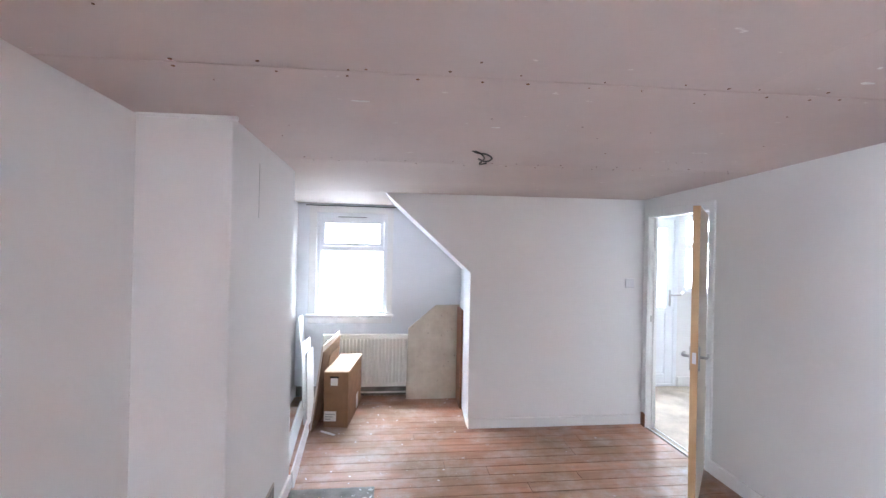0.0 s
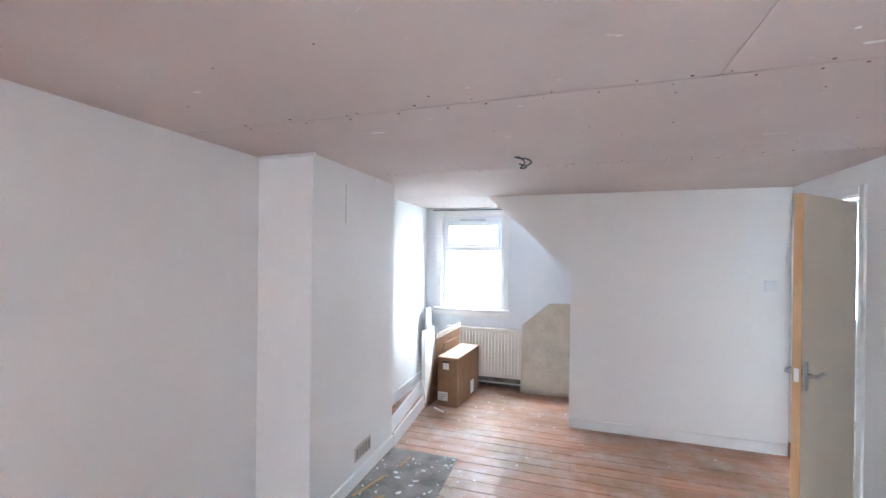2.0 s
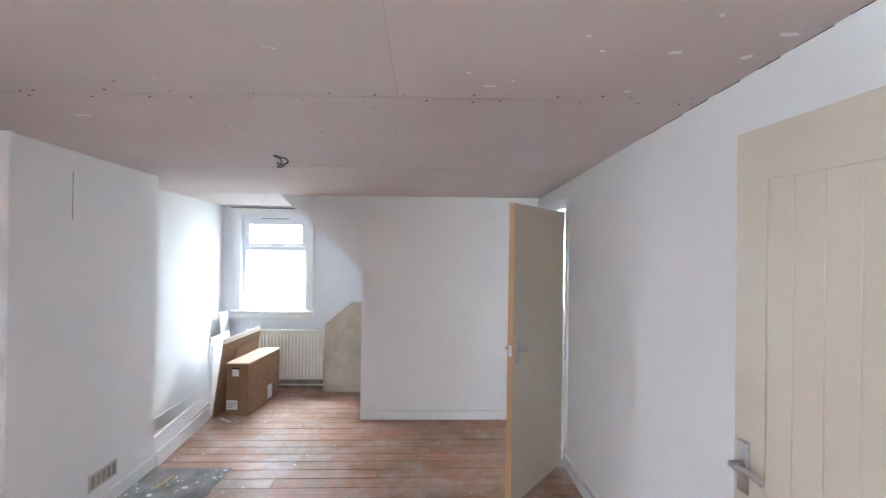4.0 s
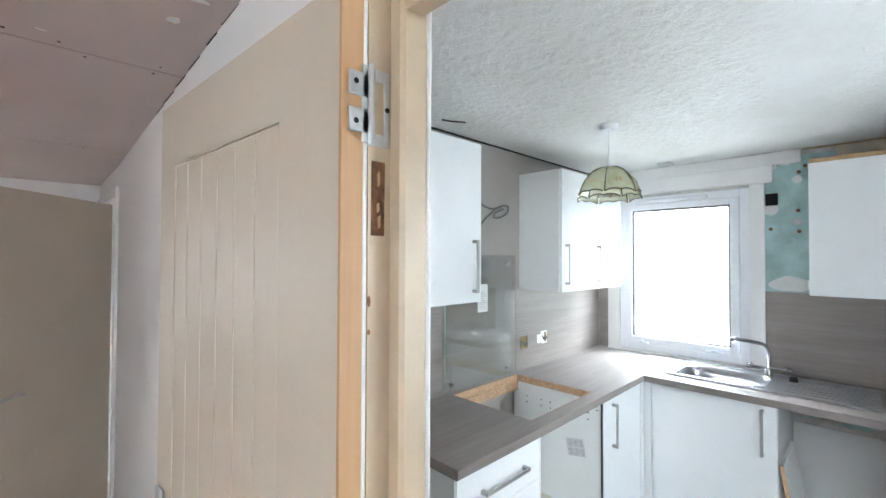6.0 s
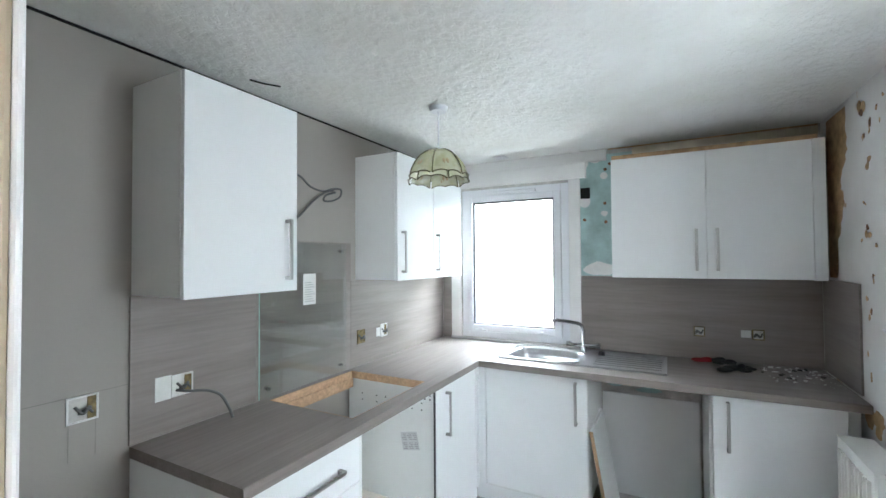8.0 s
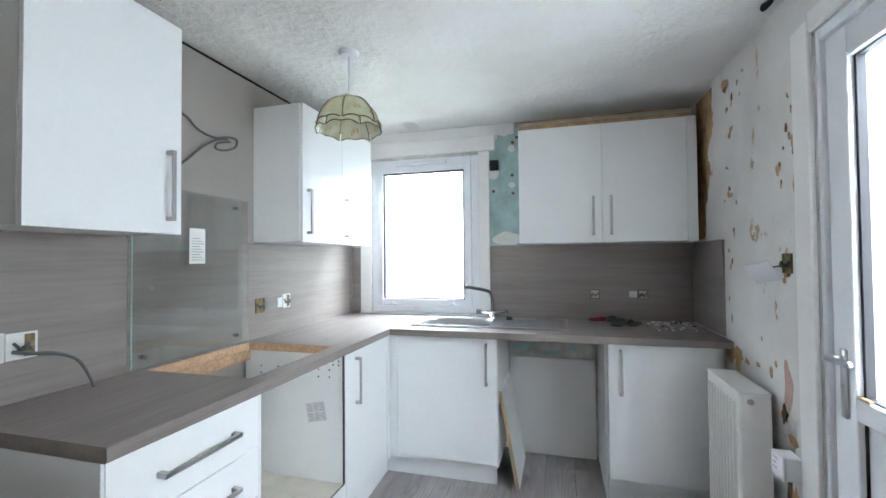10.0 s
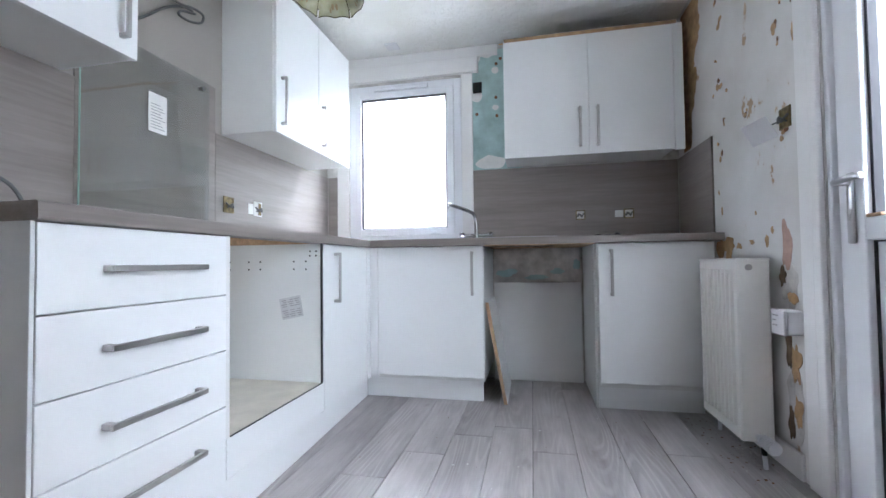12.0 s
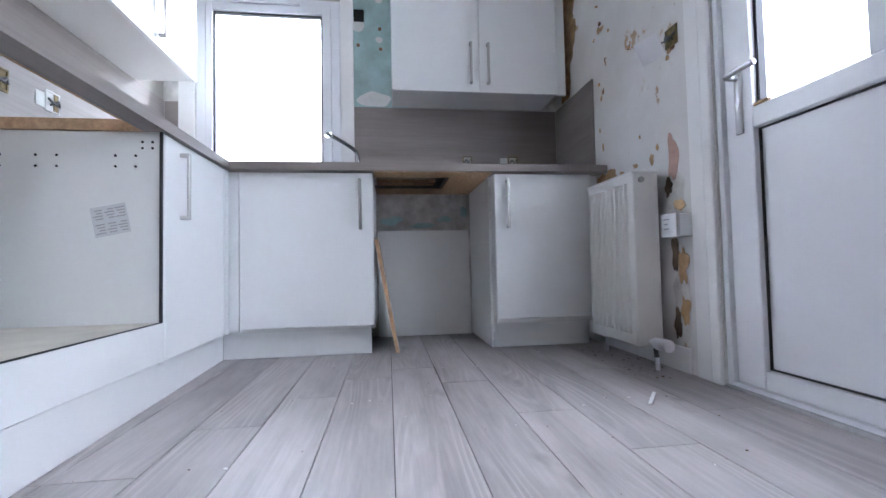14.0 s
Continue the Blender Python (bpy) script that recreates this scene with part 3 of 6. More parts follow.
for zz, xs in ((0.80, (0.07, 0.13, 0.30, 0.36, 0.46)), (0.765, (0.07, 0.13, 0.30, 0.36, 0.46)), (0.845, (0.05, 0.02)), (0.825, (0.05, 0.02))):
    for q in xs:
        cyl(bm, (4.3028, 0.975 + q, zz), (4.3015, 0.975 + q, zz), 0.0042, 8)
tagged(part("peg_holes", bm, M_DARK, u, "rows of dark shelf-peg holes"), kind="stuff")
M_STICK = plain("grey_film_sticker", (0.60, 0.61, 0.62), 0.5, 0, 0.08)
def askew(bm):
    bmesh.ops.rotate(bm, cent=(4.3015, 1.1175, 0.5925), matrix=Matrix.Rotation(radians(-11), 3, "X"), verts=bm.verts)
    return bm


lab = part("sticker", askew(bx(4.3005, 1.065, 0.545, 4.3025, 1.170, 0.640)), M_STICK, u, "grey printed instruction sticker")
bm = B()
for k in range(9):
    if k in (4,):
        continue
    for c0 in (1.070, 1.102, 1.136):
        box(bm, 4.2998, c0, 0.553 + 0.0092 * k, 4.3004, c0 + 0.018 + 0.010 * ((k * 7 + int(c0 * 900)) % 3) / 2, 0.5565 + 0.0092 * k)
tagged(part("print", askew(bm), M_INK, lab), kind="stuff")

# corner run
u = thing("base_cabinet", (4.6, 1.25, 0), "white base cabinet with one flat door beside the oven housing", "cabinet", "base cabinets")
part("carcass", bx(4.3205, 0.985, 0.13, 4.86, KL - 0.012, 0.878), M_CARC, u)
d = front("door", u, "y", FY, -1, 4.3225, 4.818, 0.137, 0.876)
bar_handle(d, "y", FY, -1, (0.605, 0.84), ("up",), 4.425)
part("corner_post", bx(4.8205, 0.962, 0.137, 4.865, 0.982, 0.876), M_UNIT, u)
part("corner_post", bx(4.886, 0.925, 0.137, 4.905, 0.985, 0.876), M_UNIT, u)

FX = 4.885
u = thing("base_cabinet", (5.2, 0.6, 0), "white sink base cabinet with one flat door", "cabinet", "base cabinets")
part("carcass", bx(4.905, 0.312, 0.13, KW - 0.012, 0.327, 0.878), M_CARC, u)
part("carcass_body", bx(4.906, 0.3275, 0.13, KW - 0.012, 0.92, 0.72), M_CARC, u)
d = front("door", u, "x", FX, -1, 0.315, 0.921, 0.152, 0.876)
bar_handle(d, "x", FX, -1, (0.605, 0.845), ("up",), 0.372)

u = thing("base_cabinet", (5.2, -0.54, 0), "white base cabinet with one flat door beside the radiator", "cabinet", "base cabinets")
part("carcass", bx(4.905, -0.80, 0.13, KW - 0.012, -0.288, 0.878), M_CARC, u)
part("side_panel", bx(4.97, -0.2875, 0.002, KW - 0.012, -0.276, 0.878), M_CARC, u)
d = front("door", u, "x", FX, -1, -0.795, -0.288, 0.156, 0.876)
bar_handle(d, "x", FX, -1, (0.605, 0.845), ("up",), -0.35)
part("filler_strip", bx(4.93, -0.85, 0.156, 4.95, -0.8015, 0.878), M_UNIT, u)

bm = B()
prism(bm, [(3.187, 0.945), (4.966, 1.022), (4.966, 1.037), (3.187, 0.960)], "z", 0.002, 0.134)
solo("plinth", bm, M_UNIT, "white plinth board below the drawers and oven housing", "plinth", base=(4.0, 0.99, 0))
solo("plinth", bx(4.967, 0.33, 0.002, 4.982, 1.02, 0.150, bev=0.001), M_UNIT, "white plinth board under the sink cabinet", "plinth", base=(4.97, 0.7, 0))
solo("plinth", bx(4.967, -0.80, 0.002, 4.982, -0.29, 0.154, bev=0.001), M_UNIT, "white plinth board beside the radiator", "plinth", base=(4.97, -0.5, 0))

# worktops
def slab_with_hole(xs, ys, z0, z1, nose):
    """A slab of one piece with a rectangular hole; xs and ys: edge, hole, hole, edge; nose: the face ('x' or 'y') whose edge is rounded."""
    bm = B()
    lo, hi = ([[bm.verts.new((x, y, z)) for y in ys] for x in xs] for z in (z0, z1))
    for i in range(3):
        for j in range(3):
            if (i, j) != (1, 1):
                bm.faces.new((hi[i][j], hi[i + 1][j], hi[i + 1][j + 1], hi[i][j + 1]))
                bm.faces.new((lo[i][j], lo[i][j + 1], lo[i + 1][j + 1], lo[i + 1][j]))
    rim = [(0, 0), (1, 0), (2, 0), (3, 0), (3, 1), (3, 2), (3, 3), (2, 3), (1, 3), (0, 3), (0, 2), (0, 1)]
    for loop in (rim, [(1, 1), (1, 2), (2, 2), (2, 1)]):
        for p, q in zip(loop, loop[1:] + loop[:1]):
            bm.faces.new((lo[p[0]][p[1]], lo[q[0]][q[1]], hi[q[0]][q[1]], hi[p[0]][p[1]]))
    k, v = (0, xs[0]) if nose == "x" else (1, ys[0])
    es = [e for e in bm.edges if all(abs(w.co[k] - v) < 1e-5 for w in e.verts) and abs(e.verts[0].co.z - e.verts[1].co.z) < 1e-5]
    bmesh.ops.bevel(bm, geom=es, offset=0.007, segments=3, affect="EDGES", profile=0.5)
    bmesh.ops.recalc_face_normals(bm, faces=bm.faces)
    return bm


WF, WX, WZ0, WZ1 = 0.949, 4.836, 0.879, 0.917
HX0, HX1, HY0, HY1 = 3.728, 4.300, 1.022, 1.508
u = thing("worktop", (4.2, 1.2, WZ0), "grey wood-effect laminate worktop with an empty hob cutout", "worktop")
part("top", slab_with_hole((3.178, HX0, HX1, KW - 0.003), (WF, HY0, HY1, KL - 0.0105), WZ0, WZ1, "y"), M_WTOP, u)
for a in ((HX0, HY0, HX0 + 0.006, HY1), (HX1 - 0.006, HY0, HX1, HY1), (HX0 + 0.0062, HY1 - 0.006, HX1 - 0.0062, HY1), (HX0 + 0.0062, HY0, HX1 - 0.0062, HY0 + 0.006)):
    part("cut_edge", bx(a[0], a[1], WZ0 - 0.001, a[2], a[3], WZ1 - 0.0012), M_CHIP, u, "raw chipboard edge of the hob cutout")
part("back_rail", bx(HX0 + 0.0065, HY1 - 0.016, WZ0 - 0.050, HX1 - 0.0065, HY1 - 0.002, WZ0 - 0.0012), M_CHIP, u, "bare wooden rail under the back of the cutout")
u = thing("worktop", (5.1, 0.2, WZ0), "grey wood-effect laminate worktop with inset sink", "worktop")
part("top", slab_with_hole((WX, 4.9755, 5.41, KW - 0.003), (-0.862, -0.080, 0.862, WF - 0.0006), WZ0, WZ1, "x"), M_WTOPY, u)
for x0, y0, x1, y1 in ((4.85, -0.27, 4.975, 0.305), (5.30, -0.27, 5.48, 0.305), (4.9755, -0.27, 5.2995, -0.075)):
    part("underside", bx(x0, y0, 0.8745, x1, y1, 0.8785), M_CHIP, u, "bare chipboard underside")

# sink and tap
u = thing("sink", (5.2, 0.4, 0.917), "stainless steel inset sink with ribbed drainer", "sink")
bm = B()
SX0, SX1 = 4.968, 5.418
box(bm, SX0, -0.09, 0.9175, SX1, 0.385, 0.9225, 0.002)
box(bm, SX0, 0.385, 0.9175, 5.02, 0.87, 0.9225, 0.002)
box(bm, 5.33, 0.385, 0.9175, SX1, 0.87, 0.9225, 0.002)
box(bm, 5.02, 0.83, 0.9175, 5.33, 0.87, 0.9225, 0.002)
for x0, y0, x1, y1 in ((SX0, -0.09, SX0 + 0.010, 0.87), (SX1 - 0.010, -0.09, SX1, 0.87), (SX0 + 0.0105, -0.09, SX1 - 0.0105, -0.080), (SX0 + 0.0105, 0.86, SX1 - 0.0105, 0.87)):
    box(bm, x0, y0, 0.9227, x1, y1, 0.927, 0.0018)
part("rim", bm, M_SINK, u)
bm = B()
rings = []
for z, k in ((0.922, 1.03), (0.917, 0.99), (0.86, 0.95), (0.79, 0.92), (0.765, 0.82), (0.762, 0.2)):
    ring = []
    for i in range(32):
        a = 2 * math.pi * i / 32
        cx, cy = math.copysign(abs(math.cos(a)) ** 0.55, math.cos(a)), math.copysign(abs(math.sin(a)) ** 0.55, math.sin(a))
        ring.append(bm.verts.new((5.175 + 0.158 * k * cx, 0.608 + 0.228 * k * cy, z)))
    rings.append(ring)
for a, b in zip(rings, rings[1:]):
    for i in range(32):
        f = bm.faces.new((a[i], a[(i + 1) % 32], b[(i + 1) % 32], b[i]))
        f.smooth = True
bm.faces.new(rings[-1])
part("bowl", bm, M_SINK, u)
bm = B()
for k in range(6):
    box(bm, 5.035 + 0.052 * k, -0.065, 0.9227, 5.053 + 0.052 * k, 0.30, 0.9285, 0.0025)
part("drainer_ribs", bm, M_SINK, u)
# drainer underside, in a darker colour than the rim and ribs
part("drainer_underside", bx(4.985, -0.07, 0.8985, 5.40, 0.30, 0.9160), plain("dark_steel_underside", (0.16, 0.15, 0.14), 0.6, 0.6, 0.3, 12), u, "dark underside of the drainer")
bm = B()
box(bm, 5.13, -0.02, 0.8800, 5.15, 0.30, 0.8980, 0.002)
box(bm, 5.25, -0.02, 0.8860, 5.262, 0.30, 0.8980, 0.002)
part("underside_brace", bm, M_CHIP, u, "bare wooden brace under the drainer")
u = thing("mixer_tap", (5.37, 0.41, 0.922), "chrome mixer tap with swivel spout", "tap")
bm = B()
cyl(bm, (5.37, 0.41, 0.9226), (5.37, 0.41, 0.965), 0.022, 20)
cyl(bm, (5.37, 0.33, 0.962), (5.37, 0.49, 0.962), 0.013, 16)
part("body", bm, M_CHROME, u)
bm = B()
tube(bm, [(5.37, 0.41, 0.96), (5.37, 0.41, 1.03), (5.365, 0.413, 1.07), (5.345, 0.425, 1.105), (5.29, 0.465, 1.125), (5.18, 0.548, 1.150)], 0.0115, 12)
cyl(bm, (5.172, 0.556, 1.153), (5.165, 0.563, 1.138), 0.014, 14)
part("spout", bm, M_CHROME, u)
for y0, y1 in ((0.30, 0.332), (0.488, 0.52)):
    bm = B()
    cyl(bm, (5.37, y0, 0.966), (5.37, y1, 0.966), 0.018, 8)
    box(bm, 5.345, (y0 + y1) / 2 - 0.006, 0.972, 5.395, (y0 + y1) / 2 + 0.006, 0.984, 0.003)
    part("tap_head", bm, M_CHROME, u)
bm = B()
cyl(bm, (5.30, 0.285, 0.9228), (5.30, 0.285, 0.947), 0.022, 18, 0.018)
solo("sink_plug", bm, M_BLACK, "black rubber sink plug on the drainer", "plug", base=(5.30, 0.285, 0.923))


# wall cabinets
def wall_cabinet(ax, pos, back, u0, u1, doors, label, filler=None):
    z0, z1 = 1.430, 2.165
    s = -1
    loc = ((u0 + u1) / 2, (pos + back) / 2, z0) if ax == "y" else ((pos + back) / 2, (u0 + u1) / 2, z0)
    t = thing("wall_cabinet", loc, label, "cabinet", "wall cabinets")
    bm = B()
    wbox(bm, ax, pos, u0 + 0.001, u1 - 0.001, 0.021, back - pos - 0.001, z0 + 0.004, z1, 0.001)
    part("carcass", bm, M_CARC, t)
    for a, b, h in doors:
        d = front("door", t, ax, pos, -1, a + 0.0015, b - 0.0015, z0, z1)
        bar_handle(d, ax, pos, -1, (1.475, 1.715), ("up",), h)
    if filler:
        bm = B()
        wbox(bm, ax, pos, filler[0], filler[1], 0.0, 0.018, z0 - 0.004, z1 + 0.002, 0.001)
        part("filler_strip", bm, M_UNIT, t)
    return t


wall_cabinet("y", 1.245, KL, 3.182, 3.648, [(3.182, 3.648, 3.592)], "white wall cabinet with one flat door and steel handle")
wall_cabinet("y", 1.245, KL, 4.382, 5.217, [(4.382, 4.801, 4.428), (4.801, 5.217, 4.842)], "white wall cabinet with two doors beside the window")
wall_cabinet("x", 5.222, KW, -0.775, 0.206, [(-0.775, -0.302, -0.352), (-0.302, 0.206, -0.250)], "white double wall cabinet above the drainer", (-0.828, -0.7765))

# splashback boards
T = 0.010
def board(x0, y0, z0, x1, y1, z1, m, label="grey wood-effect splashback board"):
    return solo("splashback", bx(x0, y0, z0, x1, y1, z1, bev=0.0008), m, label, "splashback", "splashback boards", base=((x0 + x1) / 2, (y0 + y1) / 2, z0))


board(3.178, KL - T, 0.918, 3.684, KL - 0.0005, 1.4295, M_SPLASH)
board(3.685, KL - T, 0.918, 4.330, KL - 0.0005, 1.648, M_SPLASH, "taller grey wood-effect board behind the hob")
board(4.331, KL - T, 0.918, KW - T - 0.001, KL - 0.0005, 1.4295, M_SPLASH)
board(KW - T, 1.462, 0.918, KW - 0.0005, KL - T - 0.001, 1.4295, M_SPLASHY, "narrow grey splashback beside the window")
board(KW - T, KR + T + 0.001, 0.918, KW - 0.0005, 0.440, 1.425, M_SPLASHY, "grey wood-effect board behind the sink")
board(4.985, KR + 0.0005, 0.918, KW - T - 0.001, KR + T, 1.425, M_SPLASH, "grey wood-effect return board on the side wall")

u = thing("glass_splashback", (3.98, 1.53, 0.92), "clear toughened glass panel fixed with chrome screws", "splashback")
g = part("pane", bx(3.690, 1.522, 0.925, 4.270, 1.528, 1.640, bev=0.0008), M_GLASSG, u)
g.visible_shadow = False
part("green_edge", bx(3.6880, 1.5222, 0.9255, 3.6898, 1.5278, 1.6395), plain("green_glass_edge", (0.45, 0.68, 0.60), 0.2), u, "green polished edge")
for x, z in ((3.735, 0.965), (4.225, 0.965), (4.225, 1.60), (3.735, 1.60)):
    bm = B()
    cyl(bm, (x, 1.514, z), (x, 1.5395, z), 0.0085, 14)
    part("screw_cap", bm, M_CHROME, u)
lab = part("label", bx(3.945, 1.5195, 1.325, 4.03, 1.5215, 1.482), M_PAPER, u, "white printed care label")
bm = B()
for k in range(9):
    box(bm, 3.955, 1.5188, 1.34 + 0.012 * k, 4.02 - 0.01 * (k % 3), 1.5194, 1.343 + 0.012 * k)
part("print", bm, M_INK, lab)


# ---- kitchen window ----
def pane_of(parent, ax, pos, u0, u1, z0, z1):
    bm = B()
    wbox(bm, ax, pos, u0, u1, 0, 0.006, z0, z1)
    g = part("pane", bm, M_GLASS, parent)
    g.visible_shadow = False
    return g


def ring(ax, pos, u0, u1, z0, z1, w, d0, d1, bev=0.003):
    """A rectangular frame of members w wide (left, right, bottom, top)."""
    bm = B()
    wl, wr, wb, wt = w
    wbox(bm, ax, pos, u0, u0 + wl, d0, d1, z0, z1, bev)
    wbox(bm, ax, pos, u1 - wr, u1, d0, d1, z0, z1, bev)
    wbox(bm, ax, pos, u0 + wl + 0.0002, u1 - wr - 0.0002, d0, d1, z0, z0 + wb, bev)
    wbox(bm, ax, pos, u0 + wl + 0.0002, u1 - wr - 0.0002, d0, d1, z1 - wt, z1, bev)
    return bm


u = thing("window_1", (KW + 0.05, 0.95, 0.93), "white plastic window with one large pane", "window", kind="structure")
part("window_frame", ring("x", KW, 0.521, 1.369, 0.931, 2.099, (0.055, 0.055, 0.05, 0.055), 0.002, 0.07), M_UPVC, u)
part("sash", ring("x", KW, 0.577, 1.313, 0.982, 2.043, (0.052, 0.040, 0.052, 0.045), -0.012, 0.05), M_UPVC, u)
part("gasket", ring("x", KW, 0.6295, 1.2725, 1.0345, 1.9975, (0.011, 0.009, 0.007, 0.011), 0.004, 0.03, 0.0), M_GASKET, u)
pane_of(u, "x", KW + 0.02, 0.634, 1.268, 1.039, 1.993)
part("trickle_vent", bx(KW - 0.020, 0.76, 2.05, KW + 0.001, 1.17, 2.075, bev=0.004), M_UPVC, u)
for y in (0.72, 1.20):
    bm = B()
    box(bm, KW - 0.030, y - 0.05, 0.985, KW - 0.012, y + 0.05, 1.000, 0.003)
    box(bm, KW - 0.036, y - 0.018, 0.992, KW - 0.022, y + 0.018, 1.012, 0.003)
    part("window_handle", bm, M_UPVC, u)
part("architrave", bx(KW - 0.016, 0.440, 0.9185, KW - 0.0005, 0.5195, 2.115, bev=0.002), M_GLOSS, u)
part("architrave", bx(KW - 0.016, 1.3705, 0.9185, KW - 0.0005, 1.461, 2.115, bev=0.002), M_GLOSS, u)
part("head_board", bx(KW - 0.034, 0.395, 2.116, KW - 0.0005, 1.49, 2.225, bev=0.003), M_GLOSS, u, "white boxed head board")
part("window_sill", bx(KW - 0.045, 0.445, 0.9182, KW - 0.0165, 1.455, 0.9305, bev=0.004), M_GLOSS, u)

# the teal painted strip of bare wall and vent hole
solo("old_paint_patch", bx(KW - 0.004, 0.10, 1.428, KW - 0.0006, 0.439, 2.27), M_TEAL, "strip of old teal paint on bare plaster", "wall", kind="structure")
rng = random.Random(5)
bm = B()
prism(bm, ragged(rng, 0.32, 1.478, 0.125, 0.058, 26), "x", KW - 0.0075, KW - 0.0042)
for y, z, s in ((0.415, 1.95, 0.06), (0.28, 2.12, 0.03), (0.42, 2.22, 0.05), (0.28, 1.86, 0.028), (0.33, 2.255, 0.05)):
    prism(bm, ragged(rng, y, z, s, s * 0.9, 14), "x", KW - 0.0065, KW - 0.0043)
solo("filler_patches", bm, M_FILL, "white filler smeared over the teal paint", "wall", kind="structure")
solo("vent_hole", bx(KW - 0.014, 0.372, 1.970, KW - 0.0046, 0.435, 2.045, bev=0.001), M_DARK, "square black hole in the wall", "vent", base=(KW, 0.4, 1.97))
bm = B()
for y, z in ((0.27, 2.165), (0.275, 1.93), (0.27, 1.80), (0.41, 1.82), (0.24, 2.20)):
    cyl(bm, (KW - 0.009, y, z), (KW - 0.0044, y, z), 0.011, 10)
solo("fixing_holes", bm, M_ROT, "dark screw holes in the bare wall", "hole", kind="stuff")

solo("ceiling_plate", bx(5.306, 0.936, 2.2945, 5.396, 1.026, 2.3040, bev=0.003), M_PLASTIC, "small square white blanking plate on the ceiling", "plate", base=(5.351, 0.981, 2.2945))

# ---- pendant lamp ----
u = thing("pendant_lamp", (4.22, 0.89, 2.305), "pendant with a scalloped olive-green glass petal shade", "lamp")
bm = B()
cyl(bm, (4.22, 0.89, 2.304), (4.22, 0.89, 2.282), 0.048, 24, 0.040)
part("ceiling_rose", bm, M_PLASTIC, u)
bm = B()
cyl(bm, (4.22, 0.89, 2.283), (4.22, 0.89, 2.09), 0.004, 10)
part("flex", bm, M_PLASTIC, u)
bm = B()
cyl(bm, (4.22, 0.89, 2.10), (4.22, 0.89, 2.03), 0.020, 16, 0.024)
part("lampholder", bm, M_PLASTIC, u)
m, nt, bs = bsdf_of("olive_petal_glass")
v = coords(nt)
c = ramp(nt, noise_tex(nt, v, 26, 4), [(0.35, (0.72, 0.71, 0.48)), (0.65, (0.85, 0.84, 0.66))])
nt.links.new(c, bs.inputs["Base Color"])
bs.inputs["Roughness"].default_value = 0.25
bs.inputs["Transmission Weight"].default_value = 0.45
M_PETAL = m
M_LEAD = plain("dark_lead_came", (0.10, 0.085, 0.045), 0.45, 0.7, 0.2)
M_FROST = plain("frosted_flower", (0.36, 0.27, 0.17), 0.6, 0, 0.2)
NP = 6
UPPER = [(0.018, 2.094), (0.052, 2.086), (0.090, 2.062), (0.120, 2.025), (0.139, 1.985), (0.146, 1.962)]
LOWER = [(0.112, 2.010), (0.128, 1.985), (0.140, 1.960), (0.149, 1.936)]


def petal(tier, a0, span, curl):
    """One curved glass petal with its lead edge; its corners hang lower than its middle."""
    N = 8

    def at(i, j, out=0.0):
        r, z = tier[j]
        a = a0 + span * (0.03 + 0.94 * i / N)
        e = abs(2 * i / N - 1)
        drop = curl * (e ** 3 - 0.55 * math.sin(math.pi * e)) if j == len(tier) - 1 else 0.0
        return Vector((4.22 + (r + out) * math.cos(a), 0.89 + (r + out) * math.sin(a), z - drop))
    bm = B()
    grid = [[bm.verts.new(at(i, j)) for i in range(N + 1)] for j in range(len(tier))]
    for a, b in zip(grid, grid[1:]):
        for i in range(N):
            bm.faces.new((a[i], a[i + 1], b[i + 1], b[i])).smooth = True
    bmesh.ops.solidify(bm, geom=bm.faces[:], thickness=0.0035)
    p = part("petal", bm, M_PETAL, u)
    bm = B()
    tube(bm, [at(0, j, 0.002) for j in range(len(tier))], 0.0028, 6)
    tube(bm, [at(i, len(tier) - 1, 0.002) for i in range(N + 1)], 0.0028, 6)
    part("came", bm, M_LEAD, p)
    bm = B()
    for da, dz, s in ((-0.09, 0.0, 0.016), (0.05, 0.0, 0.016), (0.12, -0.014, 0.010)):
        r, z = tier[len(tier) - 3]
        am = a0 + span / 2 + da
        bmesh.ops.create_uvsphere(bm, u_segments=10, v_segments=6, radius=1, matrix=Matrix.Translation((4.22 + (r + 0.006) * math.cos(am), 0.89 + (r + 0.006) * math.sin(am), z + dz - 0.012)) @ Matrix.Rotation(am, 4, "Z") @ Matrix.Rotation(-0.55, 4, "Y") @ Matrix.Diagonal((0.002, s * 0.42, s, 1)))
    part("flower", bm, M_FROST, p)


for k in range(NP):
    sp = 2 * math.pi / NP
    petal(LOWER, sp * (k + 0.75), sp, 0.010)
    petal(UPPER, sp * (k + 0.25), sp, 0.008)


# ---- living room doors ----
def lever_handle(parent, origin, along, normal, up=1.0):
    """A lever on a long backplate; along: way the lever points, normal: out of the leaf."""
    o, a, nn = Vector(origin), Vector(along).normalized(), Vector(normal).normalized()
    bm = B()
    m = Matrix.Translation(o) @ Matrix((a, nn, (0, 0, 1))).transposed().to_4x4()
    box(bm, -0.020, 0.0005, -0.085, 0.020, 0.009, 0.065, 0.003)
    cyl(bm, (0, 0.008, 0), (0, 0.045, 0), 0.009, 12)
    tube(bm, [(0, 0.045, 0), (0.03, 0.05, 0.002), (0.07, 0.048, 0.006), (0.11, 0.046, -0.002)], 0.0085, 10)
    bmesh.ops.transform(bm, matrix=m, verts=bm.verts)
    return part("door_handle", bm, M_STEEL, parent, "brushed steel lever handle")


def leaf_frame(hinge, tip):
    h, t = Vector((*hinge, 0)), Vector((*tip, 0))
    a = (t - h).normalized()
    return h, a, (t - h).length


